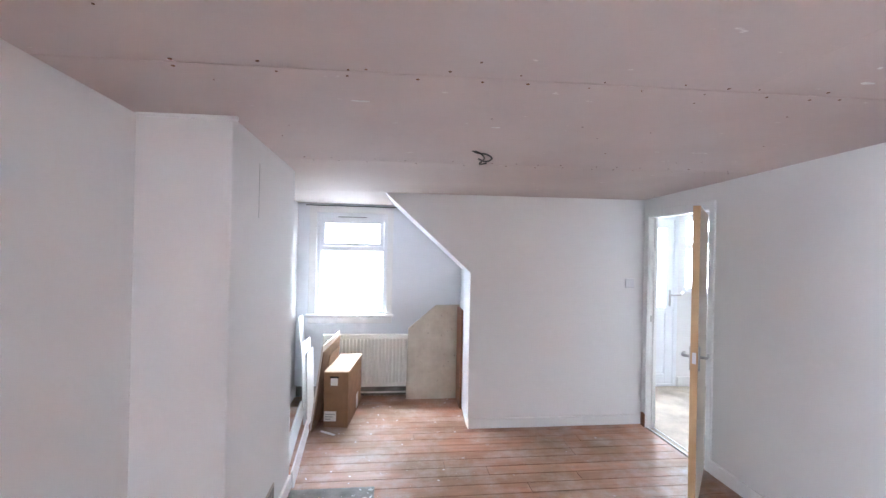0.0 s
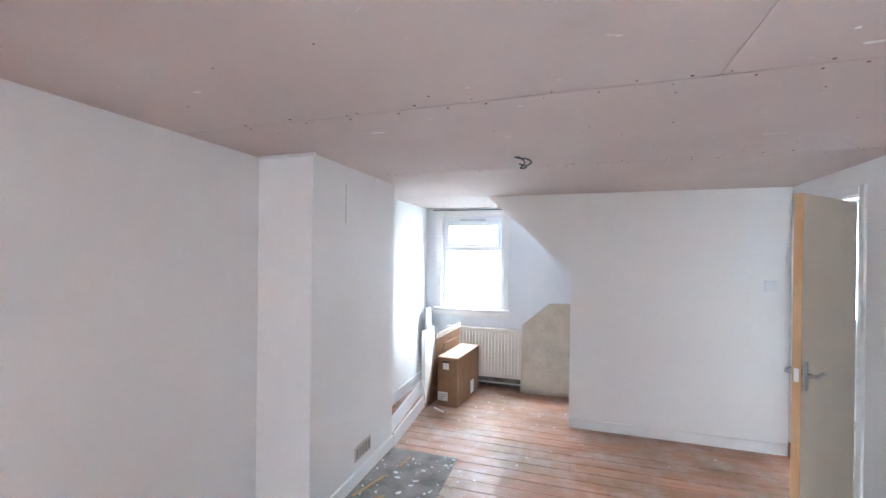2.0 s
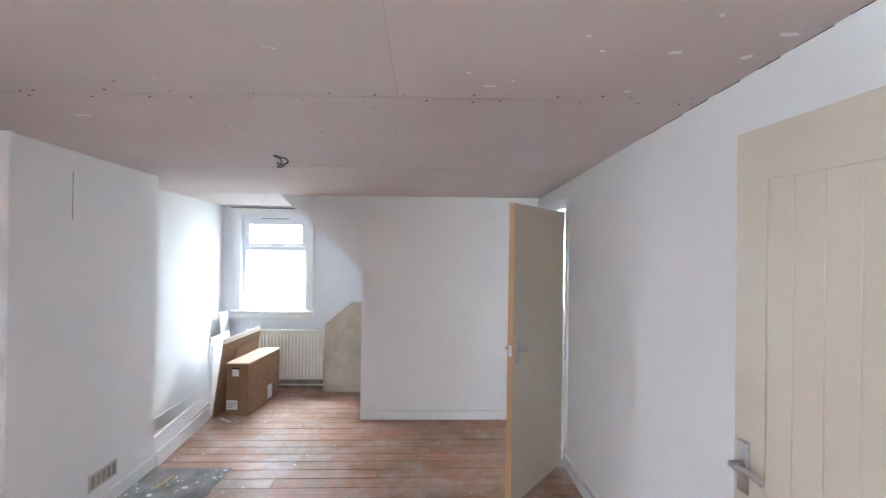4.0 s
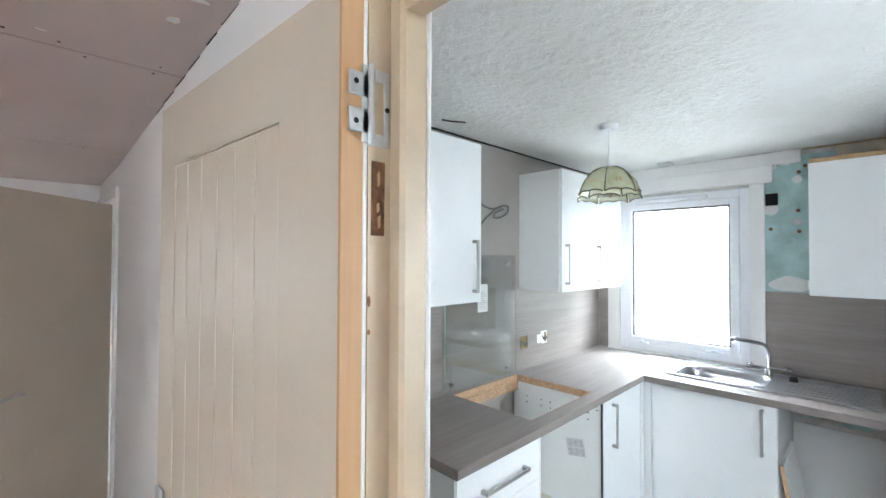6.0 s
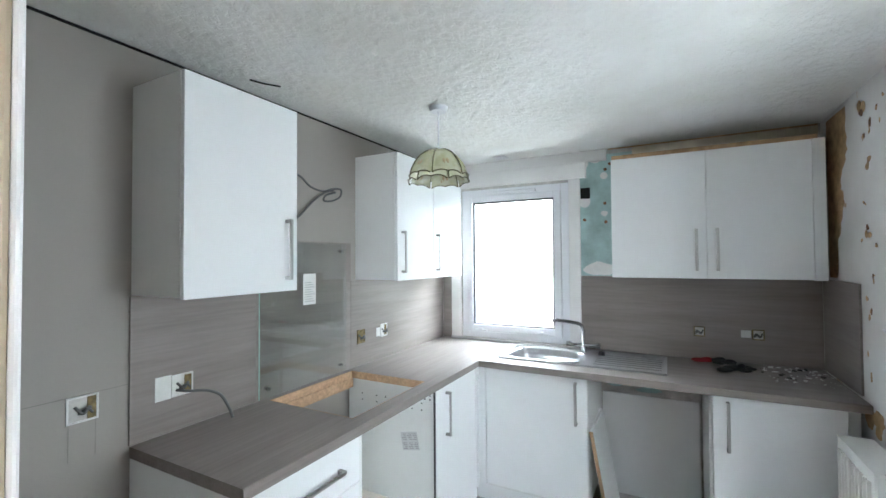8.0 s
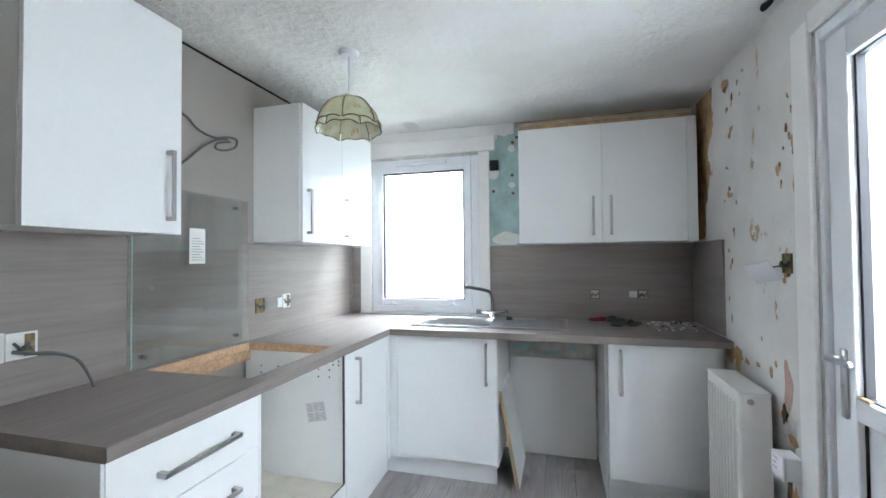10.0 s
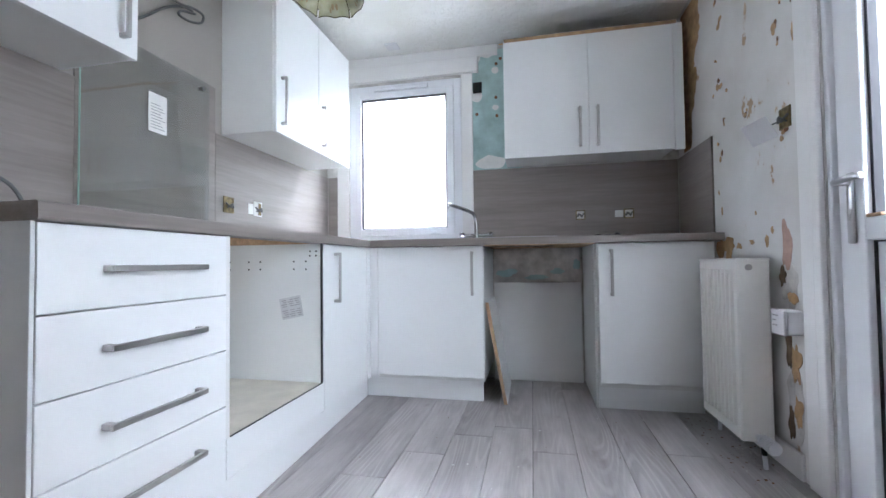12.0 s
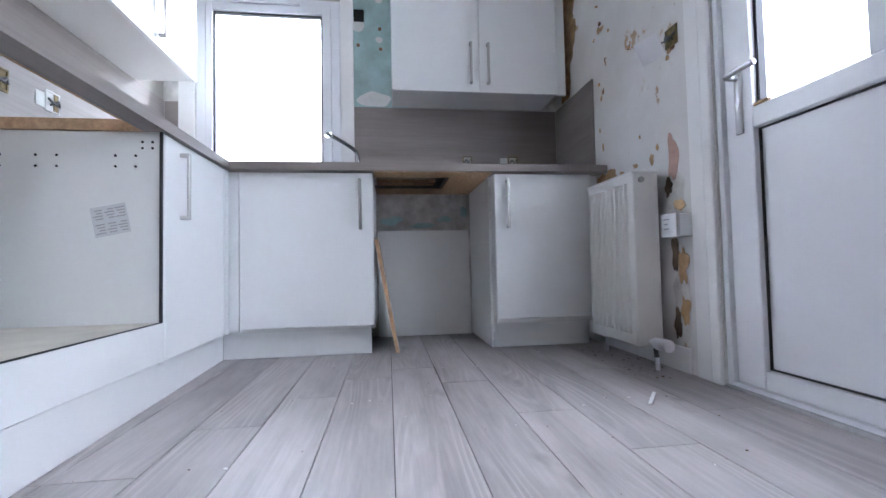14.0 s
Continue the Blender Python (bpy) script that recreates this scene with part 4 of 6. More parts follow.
def leaf_box(bm, h, a, nrm, u0, u1, d0, d1, z0, z1, bev=0.0):
    b2 = B()
    box(b2, u0, d0, z0, u1, d1, z1, bev)
    m = Matrix.Translation(h) @ Matrix((a, nrm, (0, 0, 1))).transposed().to_4x4()
    bmesh.ops.transform(b2, matrix=m, verts=b2.verts)
    if m.determinant() < 0:
        bmesh.ops.reverse_faces(b2, faces=b2.faces)
    me = bpy.data.meshes.new("tmp")
    b2.to_mesh(me)
    b2.free()
    bm.from_mesh(me)
    bpy.data.meshes.remove(me)


# kitchen door, folded back against the partition; its room face towards the room
h, a, L = leaf_frame((2.412, 0.436), (2.366, 1.198))
nrm = Vector((-a.y, a.x, 0))
if nrm.x > 0:
    nrm = -nrm
u = thing("door_1", (2.40, 0.44, 0), "open cream-painted kitchen door with grooved board panel", "door", kind="structure")
bm = B()
leaf_box(bm, h, a, nrm, 0.0065, L, -0.034, -0.0036, 0.008, 1.998)
leaf_box(bm, h, a, nrm, 0.0065, 0.165, -0.0035, 0, 0.008, 1.998)
leaf_box(bm, h, a, nrm, L - 0.105, L, -0.0035, 0, 0.008, 1.998)
leaf_box(bm, h, a, nrm, 0.165, L - 0.105, -0.0035, 0, 1.846, 1.998)
leaf_box(bm, h, a, nrm, 0.165, L - 0.105, -0.0035, 0, 0.008, 0.20)
leaf = part("leaf", bm, M_CREAM, u)
nb = 6
w = (L - 0.1052 - 0.1652) / nb
for k in range(nb):
    bm = B()
    leaf_box(bm, h, a, nrm, 0.1652 + w * k + 0.0022, 0.1652 + w * (k + 1) - 0.0022, -0.0035, -0.0008, 0.2025, 1.8435, 0.0012)
    part("panel_board", bm, M_CREAM, leaf)
bm = B()
leaf_box(bm, h, a, nrm, 0.0, 0.0063, -0.035, 0.0005, 0.008, 1.999, 0.001)
part("hinge_edge", bm, M_PINE, u, "bare pine door edge")
lever_handle(u, h + a * (L - 0.037) + Vector((0, 0, 1.022)), -a, nrm)
M_GALV = plain("galvanised_hinge", (0.55, 0.56, 0.56), 0.42, 0.85, 0.15, 20, 90, 0.1)


def butt_hinge(parent, z):
    bm = B()
    for x0, x1, z0, z1 in ((2.4545, 2.463, -0.053, 0.053), (2.479, 2.4865, -0.053, 0.053), (2.463, 2.479, 0.036, 0.053), (2.463, 2.479, -0.053, -0.036)):
        box(bm, x0, 0.4340, z + z0, x1, 0.4374, z + z1, 0.0008)
    for z0, z1 in ((0.008, 0.040), (-0.040, -0.008)):
        box(bm, 2.420, 0.4300, z + z0, 2.452, 0.4345, z + z1, 0.0015)
    box(bm, 2.440, 0.4300, z - 0.052, 2.452, 0.4345, z + 0.052, 0.001)
    cyl(bm, (2.4535, 0.431, z - 0.054), (2.4535, 0.431, z + 0.054), 0.0052, 12)
    hg = part("hinge", bm, M_GALV, parent, "galvanised butt hinge with missing screws")
    for x, zz, yy in ((2.430, 0.026, 0.4298), (2.430, -0.026, 0.4298), (2.483, 0.0, 0.4338)):
        part("screw_hole", cyl(B(), (x, yy - 0.0006, z + zz), (x, yy + 0.001, z + zz), 0.0038, 10), M_DARK, hg)
    return hg


butt_hinge(u, 1.843)
butt_hinge(u, 0.22)

# its lining
u = thing("door_frame_1", (2.49, 0.05, 0), "worn cream-painted door lining with a torn-out hinge recess", "door frame", kind="structure")
part("jamb", bx(2.4545, 0.4375, 0, 2.5525, 0.4515, 2.02), M_CREAMJAMB, u)
part("stop", bx(2.487, 0.405, 0, 2.536, 0.4372, 2.005, bev=0.006), M_CREAMJAMB, u)
part("kitchen_edge", bx(2.5362, 0.407, 0, 2.545, 0.4372, 2.005, bev=0.003), M_GLOSS, u, "white painted kitchen-side edge")
part("jamb", bx(2.4445, -0.3595, 0, 2.5265, -0.345, 2.02), M_CREAMJAMB, u)
part("stop", bx(2.477, -0.3448, 0, 2.5155, -0.315, 2.005, bev=0.006), M_CREAMJAMB, u)
part("head", bx(2.4495, -0.3448, 2.006, 2.5325, 0.4372, 2.021), M_CREAMJAMB, u)
part("head_stop", bx(2.484, -0.3145, 1.975, 2.523, 0.4045, 2.0055, bev=0.006), M_CREAMJAMB, u)
part("edge_strip", bx(2.446, 0.4385, 0, 2.4542, 0.4510, 2.02, bev=0.002), M_GLOSS, u, "white painted edge of the lining")
rng = random.Random(9)
bm = B()
edge_ = [(2.459, 1.668), (2.481, 1.668), (2.482, 1.770), (2.4595, 1.770)]
prism(bm, edge_, "y", 0.4368, 0.4374)
rec = part("torn_recess", bm, M_ROT, u, "splintered hinge recess")
for k in range(9):
    x, z, hgt = rng.uniform(2.462, 2.476), rng.uniform(1.675, 1.74), rng.uniform(0.012, 0.03)
    bm = B()
    prism(bm, [(x, z), (x + 0.004, z + 0.004), (x + 0.003, z + hgt), (x - 0.001, z + hgt * 0.8)], "y", 0.4352, 0.4368)
    part("splinter", bm, (M_TAN, M_ROT, M_ROT)[k % 3], rec)
for k in range(7):
    z, s_ = rng.uniform(0.1, 1.6), rng.uniform(0.004, 0.012)
    bm = B()
    prism(bm, ragged(rng, 2.4565, z, 0.003, s_, 10), "y", 0.4366, 0.4374)
    part("paint_chip", bm, M_ROT, u)

# far door, half open, and its white frame
u = thing("door_2", (2.52, 3.20, 0), "half-open flat beige door with bare pine edge", "door", kind="structure")
h, a, L = leaf_frame((2.505, 3.199), (1.992, 2.628))
nrm = Vector((-a.y, a.x, 0))
if nrm.y > 0:
    nrm = -nrm
bm = B()
leaf_box(bm, h, a, nrm, 0.0, L - 0.0065, -0.040, 0, 0.010, 1.947, 0.001)
part("leaf", bm, M_BEIGE, u)
bm = B()
leaf_box(bm, h, a, nrm, L - 0.0063, L, -0.0405, 0.0005, 0.010, 1.9475, 0.001)
edge = part("lock_edge", bm, M_PINE, u, "bare pine lock edge")
bm = B()
leaf_box(bm, h, a, nrm, L, L + 0.0012, -0.031, -0.009, 0.965, 1.035)
part("latch_plate", bm, M_PLASTIC, edge, "pale latch plate")
lever_handle(u, h + a * (L - 0.055) + Vector((0, 0, 1.0)), -a, nrm)
lever_handle(u, h + a * (L - 0.055) - nrm * 0.040 + Vector((0, 0, 1.0)), -a, -nrm)
for z in (0.22, 1.78):
    bm = B()
    cyl(bm, (2.516, 3.204, z - 0.045), (2.516, 3.204, z + 0.045), 0.006, 10)
    part("hinge", bm, M_GALV, u)
u = thing("door_frame_2", (2.56, 3.6, 0), "white painted door frame with scuffed paint", "door frame", kind="structure")
part("jamb", bx(2.527, 3.2005, 0, 2.605, 3.215, 2.0), M_GLOSS, u)
part("jamb", bx(2.527, 3.970, 0, 2.605, 3.9845, 2.0), M_GLOSS, u)
part("stop", bx(2.568, 3.955, 0, 2.603, 3.9698, 1.985, bev=0.002), M_GLOSS, u)
part("head", bx(2.527, 3.2152, 1.985, 2.605, 3.9698, 2.019), M_GLOSS, u)
part("architrave", bx(2.512, 3.975, 0.0, 2.5295, 4.040, 2.055, bev=0.003), M_GLOSS, u)
part("architrave", bx(2.512, 3.150, 0.0, 2.5295, 3.2035, 2.055, bev=0.003), M_GLOSS, u)
part("architrave", bx(2.512, 3.2040, 1.995, 2.5295, 3.9745, 2.055, bev=0.003), M_GLOSS, u)
part("base_block", bx(2.508, 3.973, 0.002, 2.5115, 4.038, 0.13, bev=0.001), M_BROWNWOOD, u, "bare brown timber at the foot")
part("strike_plate", bx(2.545, 3.9685, 1.00, 2.560, 3.9699, 1.06), M_STEEL, u)
part("threshold_strip", bx(2.530, 3.216, 0.0005, 2.545, 3.969, 0.008, bev=0.002), M_GLOSS, u)
part("threshold_strip", bx(2.585, 3.216, 0.0005, 2.600, 3.969, 0.008, bev=0.002), M_GLOSS, u)

# baseboards
bm = B()
box(bm, 0.830, 4.052, 0.001, 2.510, 4.0695, 0.092, 0.004)
solo("baseboard_north", bm, M_GLOSS, "white painted baseboard", "baseboard", kind="structure")
bm = B()
prism(bm, [(face_east(0.46) - 0.018, 0.46), (face_east(0.46) - 0.0005, 0.46), (face_east(3.149) - 0.0005, 3.149), (face_east(3.149) - 0.018, 3.149)], "z", 0.001, 0.095)
solo("baseboard_east", bm, M_GLOSS, "white painted baseboard", "baseboard", kind="structure")
solo("baseboard_chimney", bx(-0.5595, 2.06, 0.001, -0.541, 3.20, 0.095, bev=0.004), M_GLOSS, "white painted baseboard", "baseboard", kind="structure")
solo("baseboard_west", bx(-0.9295, -2.97, 0.001, -0.912, 2.055, 0.095, bev=0.004), M_GLOSS, "white painted baseboard", "baseboard", kind="structure")
solo("baseboard_alcove", bx(-0.9295, 3.205, 0.001, -0.912, 5.025, 0.13, bev=0.004), M_GLOSS, "white painted baseboard in the alcove", "baseboard", kind="structure")

# alcove window
u = thing("window_2", (-0.33, 5.06, 0.9), "white plastic dormer window with a top light", "window", kind="structure")
part("window_frame", ring("y", 5.03, -0.719, 0.049, 0.905, 2.029, (0.035, 0.035, 0.03, 0.08), 0.03, 0.10), M_UPVC, u)
part("transom", bx(-0.6835, 5.062, 1.615, 0.0135, 5.125, 1.66, bev=0.003), M_UPVC, u)
part("sash", ring("y", 5.03, -0.682, 0.012, 1.661, 1.948, (0.045, 0.045, 0.035, 0.035), 0.02, 0.08), M_UPVC, u)
part("gasket", ring("y", 5.03, -0.683, 0.013, 0.936, 1.6145, (0.010, 0.010, 0.008, 0.010), 0.05, 0.08, 0), M_UPVC, u)
pane_of(u, "y", 5.09, -0.680, 0.010, 0.94, 1.613)
pane_of(u, "y", 5.08, -0.640, -0.030, 1.694, 1.916)
part("window_handle", bx(-0.40, 5.036, 1.668, -0.27, 5.0495, 1.683, bev=0.003), M_STEEL, u)
part("trickle_vent", bx(-0.52, 5.045, 1.975, -0.16, 5.0595, 1.995, bev=0.003), M_UPVC, u)
for x in (-0.50, -0.33):
    part("vent_slot", bx(x, 5.0435, 1.981, x + 0.15, 5.0448, 1.989), M_CABLE, u)
part("architrave", bx(-0.80, 5.014, 0.905, -0.722, 5.0295, 2.10, bev=0.002), M_GLOSS, u)
part("architrave", bx(0.051, 5.014, 0.905, 0.115, 5.0295, 2.10, bev=0.002), M_GLOSS, u)
part("architrave", bx(-0.7215, 5.014, 2.030, 0.0505, 5.0295, 2.10, bev=0.002), M_GLOSS, u)
part("window_sill", bx(-0.82, 4.985, 0.875, 0.130, 5.0605, 0.9045, bev=0.005), M_GLOSS, u)
part("head_gap", bx(-0.84, 5.013, 2.1015, 0.20, 5.0295, 2.110), M_DARK, u, "dark gap above the window frame")
part("apron", bx(-0.80, 5.012, 0.805, 0.115, 5.0295, 0.8745, bev=0.002), M_GLOSS, u)


def panel_radiator(x0, x1, y_wall, s, z0, z1, mat_, label, flutes, d0=0.035, d1=0.10):
    """A panel radiator on a wall that runs along x; s: way out of the wall."""
    t = thing("radiator", ((x0 + x1) / 2, y_wall + s * 0.06, z0), label, "radiator")
    ya, yb = sorted((y_wall + s * d0, y_wall + s * d1))
    part("body", bx(x0, ya, z0, x1, yb, z1, bev=0.006), mat_, t)
    yf = y_wall + s * d1
    w = (x1 - x0 - 0.05) / flutes
    for k in range(flutes):
        c = x0 + 0.025 + w * (k + 0.5)
        ws = w * 0.30
        bm = B()
        prism(bm, [(c - ws, yf - s * 0.001), (c - ws * 0.5, yf + s * 0.010), (c + ws * 0.5, yf + s * 0.010), (c + ws, yf - s * 0.001)], "z", z0 + 0.05, z1 - 0.04)
        part("flute", bm, mat_, t)
    bm = B()
    box(bm, x0 - 0.002, ya - 0.002, z1 - 0.004, x1 + 0.002, yb + 0.002, z1 + 0.006, 0.002)
    part("top_grille", bm, mat_, t)
    return t


rad2 = panel_radiator(-0.62, 0.75, 5.03, -1, 0.12, 0.685, M_RADOLD, "cream panel radiator under the dormer window", 34, 0.03, 0.10)
bm = B()
tube(bm, [(-0.60, 4.95, 0.06), (0.1, 4.952, 0.055), (0.80, 4.95, 0.06)], 0.010, 8)
part("pipe", bm, M_RADOLD, rad2)
# this baseboard is dark grey, where the others are white
solo("baseboard_alcove_window", bx(-0.91, 5.012, 0.001, 0.88, 5.0295, 0.11, bev=0.003), M_SLATE, "dark grey baseboard strip below the radiator", "baseboard", kind="structure")

# leaning board with a clipped corner
bm = B()
prism(bm, [(0.285, 0.002), (0.862, 0.002), (0.862, 1.035), (0.60, 1.030), (0.30, 0.775)], "y", 4.862, 4.880)
solo("plywood_board", bm, M_PLY, "stained plywood board with a clipped corner leaning on the radiator", "board", base=(0.57, 4.87, 0))
bm = B()
prism(bm, [(4.55, 0.002), (4.84, 0.002), (4.84, 1.02), (4.55, 1.02)], "x", 0.832, 0.850)
solo("brown_board", bm, M_BROWNWOOD, "dark brown varnished board standing against the alcove side", "board", base=(0.84, 4.7, 0))

# cardboard box
u = thing("cardboard_box", (-0.37, 4.165, 0), "closed brown cardboard box with white labels", "box")
u.rotation_euler = (0, 0, radians(-6))
bb = u["base"]
u["base"] = [0, 0, 0]
b_ = part("box_body", bx(-0.115, 0.0, 0.002, 0.105, 0.68, 0.505, bev=0.004), M_CARD, u)
# top flaps take a paler cardboard colour than the body
part("flap", bx(-0.118, -0.004, 0.5055, -0.006, 0.684, 0.511, bev=0.001), M_CARDTOP, u, "top flap paler than the sides")
part("flap", bx(-0.004, -0.004, 0.5055, 0.110, 0.684, 0.5135, bev=0.001), M_CARDTOP, u, "top flap paler than the sides")
part("handle_slot", bx(-0.062, -0.0022, 0.452, 0.018, -0.0003, 0.468, bev=0.0008), M_DARK, u, "dark cut hand slot")
part("label", bx(-0.055, -0.003, 0.385, 0.01, -0.0004, 0.45), M_PAPER, u, "white label")
l2 = part("label", bx(-0.11, -0.003, 0.06, 0.0, -0.0004, 0.15), M_PAPER, u, "white printed label")
bm = B()
for k in range(3):
    box(bm, -0.10, -0.0042, 0.075 + 0.022 * k, -0.05 + 0.02 * k, -0.0031, 0.083 + 0.022 * k)
part("print", bm, M_INK, l2)
part("label", bx(0.1052, 0.40, 0.03, 0.1075, 0.50, 0.17), M_PAPER, u, "white label")


def leaning_sheet(name, p0, p1, height, tilt_to, th, material, label, cat="board"):
    """A sheet standing along p0-p1, whose top leans by tilt_to (dx, dy)."""
    a, b = Vector((*p0, 0.002)), Vector((*p1, 0.002))
    t = Vector((*tilt_to, height))
    nn = (b - a).cross(t).normalized() * th
    bm = B()
    q = [a, b, b + t, a + t]
    lo, hi = [bm.verts.new(p) for p in q], [bm.verts.new(p + nn) for p in q]
    fs = [bm.faces.new(lo), bm.faces.new(hi)]
    for i in range(4):
        fs.append(bm.faces.new((lo[i], lo[(i + 1) % 4], hi[(i + 1) % 4], hi[i])))
    bmesh.ops.recalc_face_normals(bm, faces=fs)
    return solo(name, bm, material, label, cat, base=((p0[0] + p1[0]) / 2, (p0[1] + p1[1]) / 2, 0))


M_CARDPALE = plain("torn_pale_card", (0.66, 0.58, 0.50), 0.85, 0, 0.15, 12, 160, 0.15)
leaning_sheet("cardboard_sheet", (-0.575, 4.085), (-0.515, 4.83), 0.70, (0.085, 0.03), 0.010, M_CARD, "folded brown cardboard leaning over the box", "cardboard")
leaning_sheet("cardboard_sheet", (-0.595, 4.12), (-0.535, 4.86), 0.745, (0.090, 0.03), 0.012, M_CARDPALE, "pale torn cardboard behind the box", "cardboard")
leaning_sheet("cardboard_sheet", (-0.545, 4.30), (-0.50, 4.70), 0.62, (0.085, 0.02), 0.006, M_CARD, "small brown cardboard flap", "cardboard")
leaning_sheet("white_offcut", (-0.675, 4.24), (-0.665, 4.62), 0.71, (-0.065, 0.12), 0.012, M_GLOSS, "white painted board leaning on the alcove wall")
leaning_sheet("white_offcut", (-0.635, 4.18), (-0.625, 4.45), 0.655, (-0.035, 0.08), 0.012, M_GLOSS, "white painted board leaning on the alcove wall")
leaning_sheet("white_offcut", (-0.78, 4.80), (-0.77, 4.97), 0.90, (-0.09, 0.01), 0.018, M_GLOSS, "narrow white board leaning in the alcove corner")


def plank(p0, p1, w, th, material, label, twist=0.0):
    a, b = Vector(p0), Vector(p1)
    d = b - a
    bm = bx(-w / 2, 0, -th / 2, w / 2, d.length, th / 2, bev=0.002)
    y = d.normalized()
    x = y.cross(Vector((0, 0, 1))).normalized()
    m = Matrix.Translation(a) @ Matrix((x, y, x.cross(y))).transposed().to_4x4() @ Matrix.Rotation(twist, 4, "Y")
    bmesh.ops.transform(bm, matrix=m, verts=bm.verts)
    return solo("white_plank", bm, material, label, "plank", "loose planks", base=(a + b) / 2)


plank((-0.60, 3.215, 0.125), (-0.70, 4.32, 0.150), 0.10, 0.018, M_GLOSS, "white painted moulding leaning along the alcove wall", 1.25)
plank((-0.535, 3.19, 0.058), (-0.605, 4.09, 0.058), 0.11, 0.014, M_GLOSS, "white painted skirting offcut standing on its edge", 1.48)
plank((-0.49, 4.09, 0.007), (-0.36, 4.00, 0.007), 0.02, 0.010, M_GLOSS, "thin white batten on the floor")

# hearth slab in the floor
solo("hearth_slab", bx(-0.5405, 2.02, -0.02, 0.02, 3.17, 0.005, bev=0.004), M_SLATE, "grey dusty hearth slab let into the floor", "hearth", kind="structure")

solo("lath_strip", bx(-0.925, 2.036, 2.152, -0.535, 2.0595, 2.172, bev=0.004), M_GLOSS, "white lath along the top of the chimney breast", "trim", kind="structure")

# wall vent, switch, cable
u = thing("wall_vent", (-0.555, 2.69, 0.2), "beige rectangular vent plate on the chimney breast", "vent")
part("plate", bx(-0.5595, 2.575, 0.155, -0.553, 2.805, 0.255, bev=0.001), plain("beige_vent_plastic", (0.50, 0.44, 0.36), 0.5, 0, 0.1), u)
bm = B()
for k in range(5):
    box(bm, -0.5528, 2.59 + 0.043 * k, 0.17, -0.5515, 2.62 + 0.043 * k, 0.24)
part("slots", bm, M_SLATE, u)
solo("wall_crack", bx(-0.5602, 2.425, 1.78, -0.5592, 2.429, 2.05), M_CABLE, "thin vertical crack in the chimney plaster", "crack", kind="structure")
u = thing("light_switch", (2.385, 4.065, 1.36), "white double light switch", "switch")
pl = part("plate", bx(2.340, 4.058, 1.315, 2.428, 4.0695, 1.402, bev=0.003), M_PLASTIC, u)
for x in (2.366, 2.394):
    part("rocker", bx(x, 4.054, 1.345, x + 0.012, 4.0578, 1.372, bev=0.001), M_PLASTIC, u)
u = thing("ceiling_cable", (0.575, 2.47, 2.16), "loose black cable ends hanging from the ceiling", "cable")
cz = ceiling_z(0.55, 2.47)
bm = B()
tube(bm, [(0.52, 2.475, cz + 0.004), (0.55, 2.465, cz - 0.012), (0.60, 2.45, cz - 0.022), (0.625, 2.44, cz - 0.045), (0.59, 2.44, cz - 0.062), (0.555, 2.46, cz - 0.045)], 0.0045, 8)
part("wire", bm, M_BLACK, u)
bm = B()
tube(bm, [(0.535, 2.475, cz + 0.004), (0.57, 2.455, cz - 0.02), (0.585, 2.45, cz - 0.045), (0.56, 2.46, cz - 0.072), (0.60, 2.45, cz - 0.068)], 0.0040, 8)
part("wire", bm, M_BLACK, u)

# nail heads and smears on the plasterboard
rng = random.Random(3)
bm = B()
for y in (0.36, 1.52, 1.58, 2.75, 2.82):
    x = -0.85
    while x < 2.4:
        x += rng.uniform(0.10, 0.32)
        yy = y + rng.uniform(-0.012, 0.012)
        z = ceiling_z(x, yy)
        cyl(bm, (x, yy, z + 0.001), (x, yy, z - 0.0015), rng.uniform(0.003, 0.006), 8)
for _ in range(26):
    x, y = rng.uniform(-0.8, 2.3), rng.uniform(0.2, 2.7)
    z = ceiling_z(x, y)
    cyl(bm, (x, y, z + 0.001), (x, y, z - 0.0015), rng.uniform(0.0025, 0.005), 8)
solo("ceiling_nails", bm, M_ROT, "dark nail heads along the plasterboard joints", "nails", kind="stuff")


rng2 = random.Random(31)
for x, y, rx, ry in ((1.637, 1.43, 0.030, 0.011), (2.15, 1.17, 0.034, 0.013), (2.15, 1.46, 0.016, 0.008), (2.40, 1.06, 0.040, 0.014), (2.385, 1.19, 0.022, 0.020), (1.554, 1.33, 0.010, 0.008), (1.93, 1.17, 0.010, 0.009), (1.86, 1.09, 0.010, 0.008), (1.715, 1.39, 0.009, 0.009), (2.155, 0.98, 0.008, 0.008), (-0.02, 1.80, 0.045, 0.012), (0.55, 2.05, 0.030, 0.006)):
    z = ceiling_z(x, y)
    bm = B()
    prism(bm, ragged(rng2, x, y, rx, ry, 18, 0.6), "z", z - 0.0012, z + 0.003)
    solo("filler_smear", bm, M_FILL, "white filler smear on the plasterboard ceiling", "filler", kind="structure")
bm = B()
for k in range(9):
    y0, y1 = 0.50 + 0.17 * k, 0.50 + 0.17 * k + rng2.uniform(0.09, 0.17)
    zz = ceiling_z(2.45, (y0 + y1) / 2)
    xx = face_east((y0 + y1) / 2)
    box(bm, xx - 0.0015 - 0.002 * rng2.random(), y0, zz - 0.0015, xx + 0.001, y1, zz + 0.002)
solo("ceiling_gap", bm, M_DARK, "broken dark gap where ceiling meets partition", "crack", kind="structure")


